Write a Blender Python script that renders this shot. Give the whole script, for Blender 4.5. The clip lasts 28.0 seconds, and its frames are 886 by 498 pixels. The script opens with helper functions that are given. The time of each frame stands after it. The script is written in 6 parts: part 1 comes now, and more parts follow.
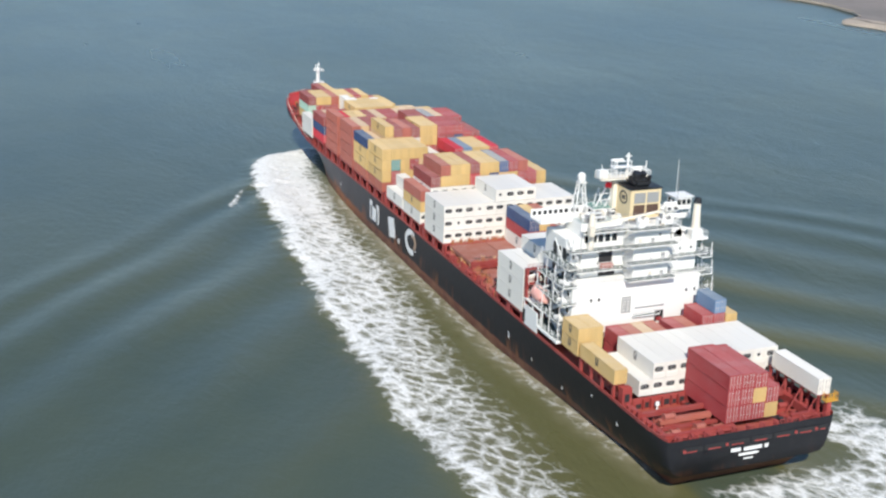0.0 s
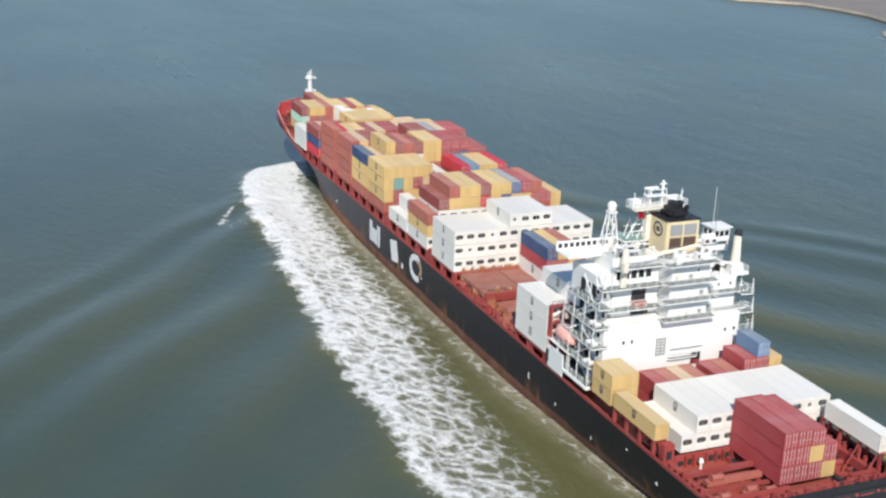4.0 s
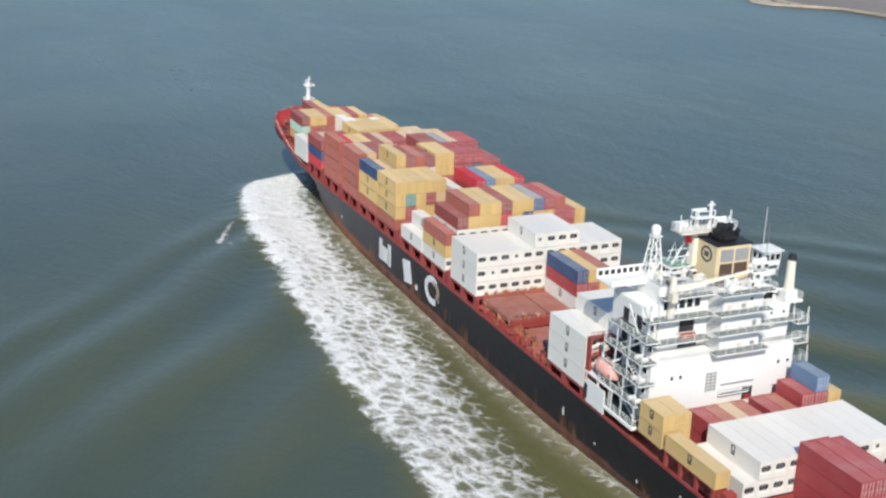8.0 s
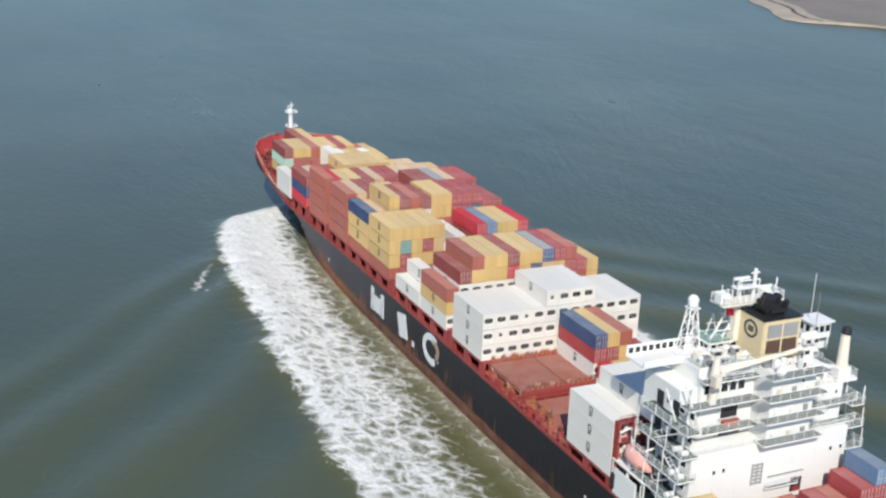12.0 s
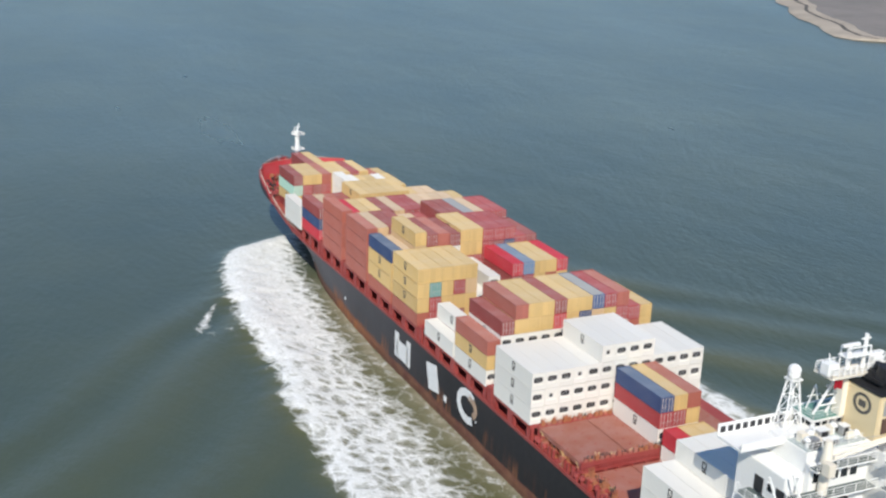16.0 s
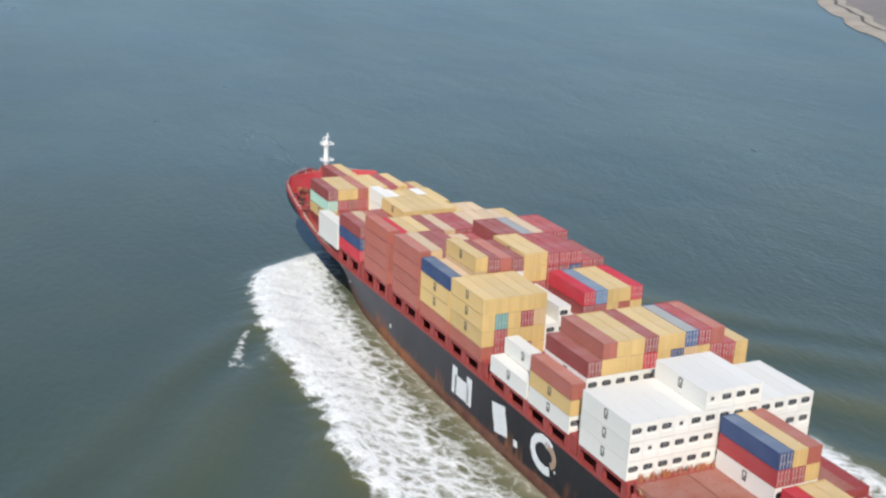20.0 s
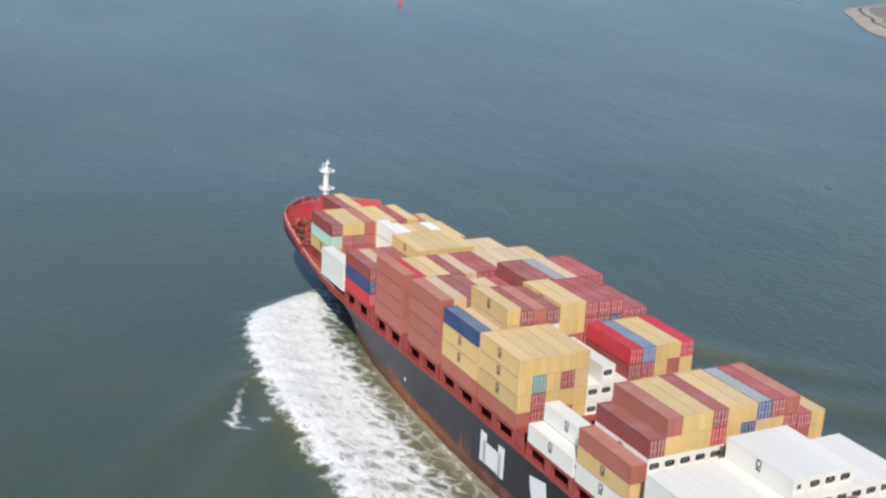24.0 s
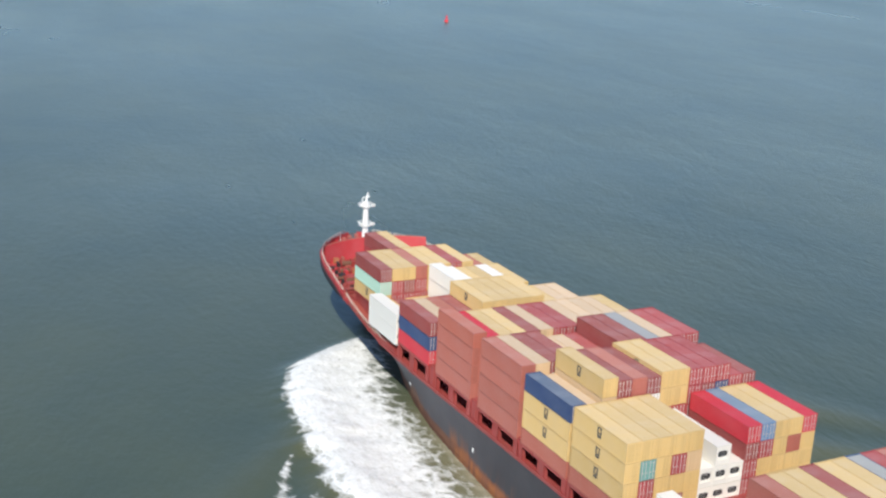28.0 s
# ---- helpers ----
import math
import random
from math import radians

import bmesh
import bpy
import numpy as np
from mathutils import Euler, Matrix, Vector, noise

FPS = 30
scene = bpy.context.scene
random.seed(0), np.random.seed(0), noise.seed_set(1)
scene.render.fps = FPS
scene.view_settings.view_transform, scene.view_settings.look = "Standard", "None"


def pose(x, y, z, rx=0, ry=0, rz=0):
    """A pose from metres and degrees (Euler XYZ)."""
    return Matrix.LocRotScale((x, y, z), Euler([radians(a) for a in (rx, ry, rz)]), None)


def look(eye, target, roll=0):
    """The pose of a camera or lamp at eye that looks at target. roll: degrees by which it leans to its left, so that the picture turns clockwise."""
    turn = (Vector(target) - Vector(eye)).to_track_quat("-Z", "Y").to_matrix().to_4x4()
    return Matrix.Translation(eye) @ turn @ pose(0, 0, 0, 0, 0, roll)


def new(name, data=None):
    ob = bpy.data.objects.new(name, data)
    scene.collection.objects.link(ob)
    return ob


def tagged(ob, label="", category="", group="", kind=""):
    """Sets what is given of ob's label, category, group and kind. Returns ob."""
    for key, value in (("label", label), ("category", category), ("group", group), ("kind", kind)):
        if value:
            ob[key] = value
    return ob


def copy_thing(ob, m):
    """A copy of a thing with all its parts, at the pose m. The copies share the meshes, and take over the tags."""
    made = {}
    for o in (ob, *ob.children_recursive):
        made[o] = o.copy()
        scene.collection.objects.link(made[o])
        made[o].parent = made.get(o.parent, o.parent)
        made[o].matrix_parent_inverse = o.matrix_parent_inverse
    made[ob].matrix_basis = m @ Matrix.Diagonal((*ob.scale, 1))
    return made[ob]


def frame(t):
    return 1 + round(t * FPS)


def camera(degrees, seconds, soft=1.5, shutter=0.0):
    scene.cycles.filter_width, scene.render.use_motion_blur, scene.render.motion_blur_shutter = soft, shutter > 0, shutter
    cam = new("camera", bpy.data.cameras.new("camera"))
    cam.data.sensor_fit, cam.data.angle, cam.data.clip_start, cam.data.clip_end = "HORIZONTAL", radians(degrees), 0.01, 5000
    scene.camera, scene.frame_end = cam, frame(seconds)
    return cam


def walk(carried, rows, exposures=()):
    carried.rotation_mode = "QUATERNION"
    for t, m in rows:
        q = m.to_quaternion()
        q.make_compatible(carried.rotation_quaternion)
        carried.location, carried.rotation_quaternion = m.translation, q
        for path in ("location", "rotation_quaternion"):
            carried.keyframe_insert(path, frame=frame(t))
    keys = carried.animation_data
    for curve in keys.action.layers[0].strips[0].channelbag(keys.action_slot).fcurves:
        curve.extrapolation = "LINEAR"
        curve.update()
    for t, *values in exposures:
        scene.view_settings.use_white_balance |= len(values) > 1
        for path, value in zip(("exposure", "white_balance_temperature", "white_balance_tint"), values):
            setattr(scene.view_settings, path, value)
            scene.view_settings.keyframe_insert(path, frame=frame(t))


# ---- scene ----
cam = camera(41.79, 28.0, 2.4)
SPEED, TURNING = 4.5, 0.381   # metres a second, and degrees a second to port; the drone flies along
PATH = [
    (0, (-106.58, -229.50, 92.22), (-105.8840, -227.7339, 91.5854), 1.49),
    (0.5, (-106.04, -226.92, 92.12), (-105.3411, -225.1564, 91.4808), 1.53),
    (1, (-105.71, -224.09, 92.09), (-105.0042, -222.3304, 91.4512), 1.65),
    (1.5, (-105.21, -221.30, 91.82), (-104.4915, -219.5450, 91.1822), 1.79),
    (2, (-104.76, -218.52, 91.56), (-104.0414, -216.7624, 90.9257), 1.88),
    (2.5, (-104.54, -215.76, 91.53), (-103.8154, -214.0086, 90.8971), 1.94),
    (3, (-104.43, -213.22, 91.72), (-103.7011, -211.4720, 91.0915), 1.92),
    (3.5, (-104.82, -210.61, 91.95), (-104.0901, -208.8611, 91.3144), 2.00),
    (5.5, (-108.15, -202.60, 91.87), (-107.4078, -200.8514, 91.2378), 2.04),
    (6, (-108.15, -200.34, 91.59), (-107.4008, -198.6003, 90.9587), 1.96),
    (6.5, (-108.12, -197.99, 91.13), (-107.3741, -196.2491, 90.4968), 2.01),
    (7, (-107.84, -195.58, 91.15), (-107.0855, -193.8332, 90.5173), 1.96),
    (7.5, (-107.27, -193.12, 91.09), (-106.5140, -191.3777, 90.4612), 1.92),
    (8, (-106.56, -190.44, 91.01), (-105.8005, -188.7029, 90.3759), 1.90),
    (8.5, (-105.97, -187.90, 91.03), (-105.2025, -186.1598, 90.4017), 1.88),
    (9, (-105.48, -185.21, 91.11), (-104.7075, -183.4771, 90.4851), 2.06),
    (9.5, (-104.65, -182.31, 91.48), (-103.8720, -180.5753, 90.8463), 2.05),
    (10, (-103.62, -179.36, 91.71), (-102.8376, -177.6241, 91.0781), 2.05),
    (10.5, (-102.65, -176.11, 91.96), (-101.8672, -174.3825, 91.3323), 2.02),
    (11, (-102.00, -172.85, 92.38), (-101.2087, -171.1266, 91.7494), 2.06),
    (11.5, (-101.49, -169.73, 92.71), (-100.7029, -168.0018, 92.0843), 2.11),
    (12, (-101.22, -166.61, 93.06), (-100.4230, -164.8845, 92.4338), 2.09),
    (12.5, (-101.23, -163.58, 93.19), (-100.4350, -161.8619, 92.5557), 2.07),
    (14.5, (-101.70, -151.16, 92.87), (-100.8911, -149.4381, 92.2517), 2.08),
    (15, (-100.79, -147.83, 92.18), (-99.9777, -146.1093, 91.5657), 2.15),
    (15.5, (-100.03, -144.67, 91.71), (-99.2182, -142.9487, 91.0917), 2.21),
    (16, (-99.59, -141.39, 91.72), (-98.7695, -139.6700, 91.1084), 2.21),
    (16.5, (-99.41, -138.22, 91.55), (-98.5832, -136.5007, 90.9369), 2.30),
    (17, (-99.42, -135.13, 91.44), (-98.5932, -133.4129, 90.8216), 2.30),
    (17.5, (-99.90, -131.92, 91.09), (-99.0662, -130.2106, 90.4711), 2.46),
    (18, (-100.58, -128.79, 90.59), (-99.7439, -127.0746, 89.9769), 2.55),
    (18.5, (-101.24, -125.87, 90.18), (-100.4060, -124.1576, 89.5681), 2.58),
    (19, (-102.03, -122.81, 89.65), (-101.1873, -121.0980, 89.0389), 2.62),
    (19.5, (-102.63, -119.78, 89.10), (-101.7849, -118.0680, 88.4966), 2.65),
    (20, (-103.04, -116.55, 88.63), (-102.1973, -114.8367, 88.0250), 2.70),
    (20.5, (-103.44, -113.41, 88.06), (-102.5885, -111.6984, 87.4575), 2.74),
    (21, (-103.44, -110.27, 87.46), (-102.5941, -108.5595, 86.8677), 2.82),
    (21.5, (-103.02, -107.04, 86.89), (-102.1677, -105.3286, 86.2957), 2.91),
    (23.5, (-100.63, -94.56, 87.24), (-99.7632, -92.8588, 86.6512), 3.05),
    (24, (-99.83, -91.26, 87.46), (-98.9496, -89.5589, 86.8715), 3.11),
    (24.5, (-99.00, -87.87, 87.94), (-98.1164, -86.1765, 87.3506), 2.99),
    (25, (-98.74, -84.37, 88.04), (-97.8579, -82.6735, 87.4519), 3.06),
    (25.5, (-98.58, -80.71, 87.74), (-97.6965, -79.0162, 87.1576), 3.10),
    (26, (-98.82, -77.17, 87.36), (-97.9317, -75.4708, 86.7752), 3.13),
    (26.5, (-99.03, -73.39, 87.08), (-98.1405, -71.7001, 86.4973), 3.14),
    (27, (-99.24, -69.97, 86.87), (-98.3494, -68.2794, 86.2859), 3.06),
    (27.5, (-99.41, -66.49, 86.63), (-98.5244, -64.7929, 86.0516), 3.05),
    (28, (-99.70, -62.95, 86.31), (-98.8100, -61.2498, 85.7387), 3.06),
]


def sailed(t):
    """Where the ship stands after t seconds: she turns slowly to port under way."""
    a = radians(TURNING) * t
    r = SPEED / radians(TURNING)
    return pose(-r * (1 - math.cos(a)), r * math.sin(a), 0, 0, 0, TURNING * t)


walk(cam, [(t, sailed(t) @ look(eye, target, roll)) for t, eye, target, roll in PATH],
     ((0, 0.27), (6, 0.18), (12, 0.11), (17, 0.17), (21, 0.22), (25, 0.20), (28, 0.35)))

# ---- world, sun, exposure ----
SUN_DIR = Vector((-0.30, -0.80, 0.76)).normalized()
world = bpy.data.worlds.new("world")
scene.world = world
world.use_nodes = True
sky = world.node_tree.nodes.new("ShaderNodeTexSky")
sky.sky_type = "NISHITA"
sky.sun_disc = False
sky.sun_elevation = math.asin(SUN_DIR.z)
sky.sun_rotation = math.atan2(SUN_DIR.x, SUN_DIR.y)
sky.air_density, sky.dust_density, sky.ozone_density = 1.0, 0.0, 6.0
back = world.node_tree.nodes["Background"]
back.inputs["Strength"].default_value = 0.118
world.node_tree.links.new(sky.outputs["Color"], back.inputs["Color"])
sun = new("sun", bpy.data.lights.new("sun", "SUN"))
sun.data.energy, sun.data.angle, sun.data.color = 4.3, radians(0.6), (1.0, 0.955, 0.87)
sun.matrix_world = look(SUN_DIR * 300, (0, 0, 0))

SEA = -2.0      # the water's level
HALF = 16.1     # half the ship's breadth
ABOARD = []     # things that sail with the ship
# along the ship: height of the deck edge, half breadth there and at the waterline
DECK_Z = ((-94.5, 8.7), (-80, 8.5), (-60, 8.4), (0, 8.2), (60, 8.1), (105, 7.4), (120, 7.7), (134, 9.4), (146, 11.5), (158, 12.6), (172.5, 13.1))
DECK_B = ((-94.5, 14.9), (-94.2, 15.5), (-93.2, 15.9), (-90, 16.1), (118, 16.1), (130, 15.9), (142, 15.3), (150, 14.6), (156, 13.7), (161.5, 12.1), (165.7, 9.6), (169.3, 6.0), (171.4, 3.2), (172.5, 1.0))
WATER_B = ((-94.5, 13.4), (-86, 11.0), (-77, 11.6), (-68, 12.6), (-59, 13.3), (-45, 14.6), (-30, 15.6), (-15, 16.0), (0, 16.1), (60, 16.1), (75, 15.7), (89, 14.9), (102, 13.8), (117, 11.3), (131, 7.0), (144, 3.4), (155, 0.6), (165, 0.25), (172.5, 0.15))


# ---- materials ----
def node_mat(name):
    m = bpy.data.materials.new(name)
    m.use_nodes = True
    n, l = m.node_tree.nodes, m.node_tree.links
    return m, n, l, n["Principled BSDF"]


def mix_rgb(n, l, fac, a, b, mode="MIX"):
    x = n.new("ShaderNodeMix")
    x.data_type, x.blend_type = "RGBA", mode
    for sock, v in ((x.inputs[0], fac), (x.inputs[6], a), (x.inputs[7], b)):
        if hasattr(v, "is_output"):
            l.new(v, sock)
        else:
            sock.default_value = v if isinstance(v, (int, float)) else (*v, 1) if len(v) == 3 else v
    return x.outputs[2]


def noise_tex(n, l, coord, scale, detail=4.0, rough=0.55):
    t = n.new("ShaderNodeTexNoise")
    t.inputs["Scale"].default_value, t.inputs["Detail"].default_value, t.inputs["Roughness"].default_value = scale, detail, rough
    l.new(coord, t.inputs["Vector"])
    return t.outputs["Fac"]


def ramp(n, l, fac, lo, hi, a=0.0, b=1.0):
    r = n.new("ShaderNodeMapRange")
    r.inputs["From Min"].default_value, r.inputs["From Max"].default_value = lo, hi
    r.inputs["To Min"].default_value, r.inputs["To Max"].default_value = a, b
    l.new(fac, r.inputs["Value"])
    return r.outputs["Result"]


def math_node(n, l, op, a, b=0.0):
    x = n.new("ShaderNodeMath")
    x.operation = op
    for sock, v in ((x.inputs[0], a), (x.inputs[1], b)):
        if hasattr(v, "is_output"):
            l.new(v, sock)
        else:
            sock.default_value = v
    return x.outputs[0]


def paint(name, base, rust=0.25, rough=0.5, rust_rgb=(0.16, 0.055, 0.025), streak=True, fade=0.18, ribs=0.0, spread=0.12):
    """Weathered paint on steel: faded patches, rust streaks that run down, grime, a little relief."""
    m, n, l, p = node_mat(name)
    co = n.new("ShaderNodeTexCoord").outputs["Object"]
    info = n.new("ShaderNodeObjectInfo")
    hue = n.new("ShaderNodeHueSaturation")
    hue.inputs["Color"].default_value = (*base, 1)
    l.new(ramp(n, l, info.outputs["Random"], 0, 1, 1 - spread, 1 + spread), hue.inputs["Value"])
    patch = ramp(n, l, noise_tex(n, l, co, 0.35, 3), 0.35, 0.7)
    pale = tuple(min(1, c * 0.75 + 0.16) for c in base)
    col = mix_rgb(n, l, math_node(n, l, "MULTIPLY", patch, fade), hue.outputs["Color"], pale)
    grain = noise_tex(n, l, co, 6.0, 5, 0.65)
    col = mix_rgb(n, l, ramp(n, l, grain, 0.3, 0.75, 0.0, 0.22), col, tuple(c * 0.62 for c in base))
    mp = n.new("ShaderNodeMapping")
    mp.inputs["Scale"].default_value = (1.6, 1.6, 0.16) if streak else (0.9, 0.9, 0.9)
    l.new(co, mp.inputs["Vector"])
    run = noise_tex(n, l, mp.outputs["Vector"], 1.3, 6, 0.7)
    spots = ramp(n, l, run, 0.60, 0.72, 0.0, rust)
    col = mix_rgb(n, l, spots, col, rust_rgb)
    l.new(col, p.inputs["Base Color"])
    l.new(ramp(n, l, grain, 0.3, 0.8, rough - 0.08, rough + 0.18), p.inputs["Roughness"])
    bump = n.new("ShaderNodeBump")
    bump.inputs["Strength"].default_value, bump.inputs["Distance"].default_value = 0.25, 0.02
    l.new(grain, bump.inputs["Height"])
    l.new(bump.outputs["Normal"], p.inputs["Normal"])
    return m


def plain(name, base, rough=0.5, metal=0.0, spread=0.15):
    m, n, l, p = node_mat(name)
    co = n.new("ShaderNodeTexCoord").outputs["Object"]
    g = noise_tex(n, l, co, 3.0, 4, 0.6)
    l.new(mix_rgb(n, l, ramp(n, l, g, 0.3, 0.7), base, tuple(c * (1 - spread) for c in base)), p.inputs["Base Color"])
    p.inputs["Roughness"].default_value, p.inputs["Metallic"].default_value = rough, metal
    return m


PAINT = {
    "yellow": paint("sand_yellow_paint", (0.60, 0.41, 0.165), 0.2, fade=0.3),
    "cream": paint("faded_cream_paint", (0.62, 0.43, 0.245), 0.15),
    "brown": paint("faded_terracotta_paint", (0.39, 0.115, 0.08), 0.15),
    "salmon": paint("bleached_salmon_paint", (0.39, 0.122, 0.09), 0.15),
    "maroon": paint("dark_maroon_paint", (0.27, 0.055, 0.05), 0.2),
    "buoy": paint("signal_red_paint", (0.75, 0.03, 0.04), 0.02),
    "red": paint("bright_red_paint", (0.52, 0.035, 0.05), 0.12),
    "crimson": paint("crimson_paint", (0.36, 0.047, 0.05), 0.15),
    "blue": paint("dark_blue_paint", (0.034, 0.065, 0.16), 0.15),
    "sky": paint("faded_mid_blue_paint", (0.12, 0.22, 0.36), 0.15),
    "green": paint("pale_mint_paint", (0.42, 0.62, 0.50), 0.12),
    "teal": paint("faded_teal_paint", (0.13, 0.30, 0.27), 0.15),
    "slate": paint("slate_blue_paint", (0.05, 0.10, 0.22), 0.15),
    "grey": paint("weathered_grey_paint", (0.34, 0.34, 0.33), 0.2),
    "white": paint("white_refrigerated_box_paint", (0.78, 0.75, 0.68), 0.16, 0.45, spread=0.05),
}
# roofs that the sun has bleached; yellow's is painted paler for the stronger light on top
ROOF = {
    "yellow": paint("top_lit_yellow_roof", (0.63, 0.455, 0.215), 0.22, 0.6, streak=False, fade=0.5),
    "cream": paint("bleached_cream_roof", (0.62, 0.46, 0.30), 0.2, 0.6, streak=False, fade=0.4),
    "brown": paint("bleached_terracotta_roof", (0.42, 0.15, 0.105), 0.2, 0.65, streak=False, fade=0.4),
    "salmon": paint("bleached_salmon_roof", (0.44, 0.17, 0.125), 0.2, 0.65, streak=False, fade=0.4),
    "maroon": paint("bleached_maroon_roof", (0.32, 0.095, 0.08), 0.2, 0.65, streak=False, fade=0.5),
    "crimson": paint("bleached_crimson_roof", (0.39, 0.09, 0.085), 0.2, 0.65, streak=False, fade=0.5),
    "blue": paint("bleached_blue_roof", (0.11, 0.15, 0.22), 0.25, 0.65, streak=False, fade=0.5),
    "sky": paint("bleached_slate_blue_roof", (0.19, 0.25, 0.32), 0.25, 0.65, streak=False, fade=0.5),
    "slate": paint("bleached_grey_roof", (0.36, 0.36, 0.34), 0.25, 0.65, streak=False, fade=0.4),
}
SHIP_WHITE = paint("white_ship_paint", (0.84, 0.83, 0.79), 0.16, 0.4, (0.45, 0.30, 0.16), spread=0.03)
RED_OXIDE = paint("red_oxide_deck_paint", (0.34, 0.066, 0.043), 0.4, 0.6, (0.20, 0.09, 0.05), streak=False)
RED_STEEL = paint("red_steel_fittings_paint", (0.32, 0.047, 0.04), 0.35, 0.6)
HATCH = paint("faded_hatch_cover_paint", (0.35, 0.125, 0.085), 0.3, 0.65, (0.26, 0.12, 0.08), streak=False, fade=0.4)
CREAM = paint("cream_crane_paint", (0.80, 0.73, 0.60), 0.15, 0.45)
RUST = paint("rust_orange_fittings", (0.37, 0.13, 0.055), 0.4, 0.7, streak=False)
BUFF = paint("buff_funnel_paint", (0.74, 0.60, 0.36), 0.15, 0.45)
BLACK = plain("black_paint", (0.02, 0.02, 0.022), 0.5)
DARK = plain("dark_machinery", (0.03, 0.03, 0.032), 0.6)
GLASS = plain("dark_window_glass", (0.02, 0.025, 0.03), 0.08)
MARK = plain("white_marking_paint", (0.80, 0.80, 0.78), 0.5)
LOGO = plain("dark_marking_paint", (0.10, 0.09, 0.08), 0.55)
ROD = plain("pale_zinc_lock_rods", (0.50, 0.44, 0.41), 0.5)
GALV = plain("galvanised_steel", (0.42, 0.42, 0.42), 0.45, 0.6)
ORANGE = paint("faded_orange_lifeboat", (0.80, 0.40, 0.33), 0.05, 0.45, streak=False)
YELLOW_RAIL = plain("yellow_safety_paint", (0.65, 0.33, 0.03), 0.5)
LEDGE_SHADE = plain("dark_ledge_shade", (0.10, 0.125, 0.115), 0.7)
TEAL = paint("grey_green_deck_paint", (0.48, 0.55, 0.52), 0.2, 0.55)
GREEN_DECK = paint("green_deck_paint", (0.11, 0.27, 0.21), 0.2, 0.55, streak=False)
FORE_RED = paint("bright_red_forecastle_paint", (0.43, 0.036, 0.04), 0.25, 0.55, streak=False)
FLAG_RED = plain("red_flag_cloth", (0.55, 0.02, 0.04), 0.8)


def hull_paint():
    """Black topsides with grey scuffs, sky reflection painted as grey towards the bow, rust runs and a red-brown
    boot-topping near the water.
    """
    m, n, l, p = node_mat("black_hull_paint")
    co = n.new("ShaderNodeTexCoord").outputs["Object"]
    sep = n.new("ShaderNodeSeparateXYZ")
    l.new(co, sep.inputs[0])
    # sky sheen on the forward plating, painted in as lavender grey
    fade = ramp(n, l, sep.outputs["Y"], 30.0, 95.0, 0.0, 0.75)
    blotch = noise_tex(n, l, co, 0.06, 5, 0.6)
    fade = math_node(n, l, "MULTIPLY", fade, ramp(n, l, blotch, 0.25, 0.6, 0.55, 1.0))
    col = mix_rgb(n, l, fade, (0.014, 0.015, 0.019), (0.13, 0.125, 0.14))
    col = mix_rgb(n, l, ramp(n, l, noise_tex(n, l, co, 0.8, 5), 0.45, 0.8, 0, 0.15), col, (0.07, 0.065, 0.065))
    mp = n.new("ShaderNodeMapping")
    mp.inputs["Scale"].default_value = (1.0, 1.0, 0.13)
    l.new(co, mp.inputs["Vector"])
    run = noise_tex(n, l, mp.outputs["Vector"], 0.55, 6, 0.72)
    low = ramp(n, l, sep.outputs["Z"], 4.5, -2.0, 0.02, 0.42)
    col = mix_rgb(n, l, math_node(n, l, "MULTIPLY", ramp(n, l, run, 0.52, 0.66), low), col, (0.17, 0.065, 0.035))
    scar = math_node(n, l, "MULTIPLY", ramp(n, l, noise_tex(n, l, mp.outputs["Vector"], 0.11, 6, 0.75), 0.53, 0.62), ramp(n, l, sep.outputs["Z"], 3.6, 0.5, 0.0, 0.85))
    col = mix_rgb(n, l, scar, col, (0.30, 0.115, 0.05))
    worn = math_node(n, l, "MULTIPLY", ramp(n, l, sep.outputs["Y"], 58.0, 78.0), ramp(n, l, sep.outputs["Y"], 93.0, 89.0))
    ragged = math_node(n, l, "ADD", sep.outputs["Z"], math_node(n, l, "MULTIPLY", noise_tex(n, l, mp.outputs["Vector"], 0.25, 6, 0.7), 3.4))
    worn = math_node(n, l, "MULTIPLY", worn, ramp(n, l, ragged, 2.6, 1.5))
    edge = math_node(n, l, "ADD", sep.outputs["Z"], math_node(n, l, "MULTIPLY", noise_tex(n, l, co, 0.12, 5), 1.6))
    boot = ramp(n, l, edge, 1.25, 0.75)
    boot_col = mix_rgb(n, l, ramp(n, l, noise_tex(n, l, co, 0.3, 6, 0.7), 0.35, 0.65), (0.13, 0.045, 0.035), (0.22, 0.10, 0.06))
    col = mix_rgb(n, l, boot, col, boot_col)
    col = mix_rgb(n, l, worn, col, mix_rgb(n, l, ramp(n, l, noise_tex(n, l, mp.outputs["Vector"], 0.6, 5, 0.7), 0.35, 0.65), (0.42, 0.15, 0.05), (0.22, 0.085, 0.055)))
    l.new(col, p.inputs["Base Color"])
    p.inputs["Roughness"].default_value = 0.55
    p.inputs["Specular IOR Level"].default_value = 0.3
    bump = n.new("ShaderNodeBump")
    bump.inputs["Strength"].default_value, bump.inputs["Distance"].default_value = 0.3, 0.05
    l.new(noise_tex(n, l, co, 0.5, 4), bump.inputs["Height"])
    l.new(bump.outputs["Normal"], p.inputs["Normal"])
    return m


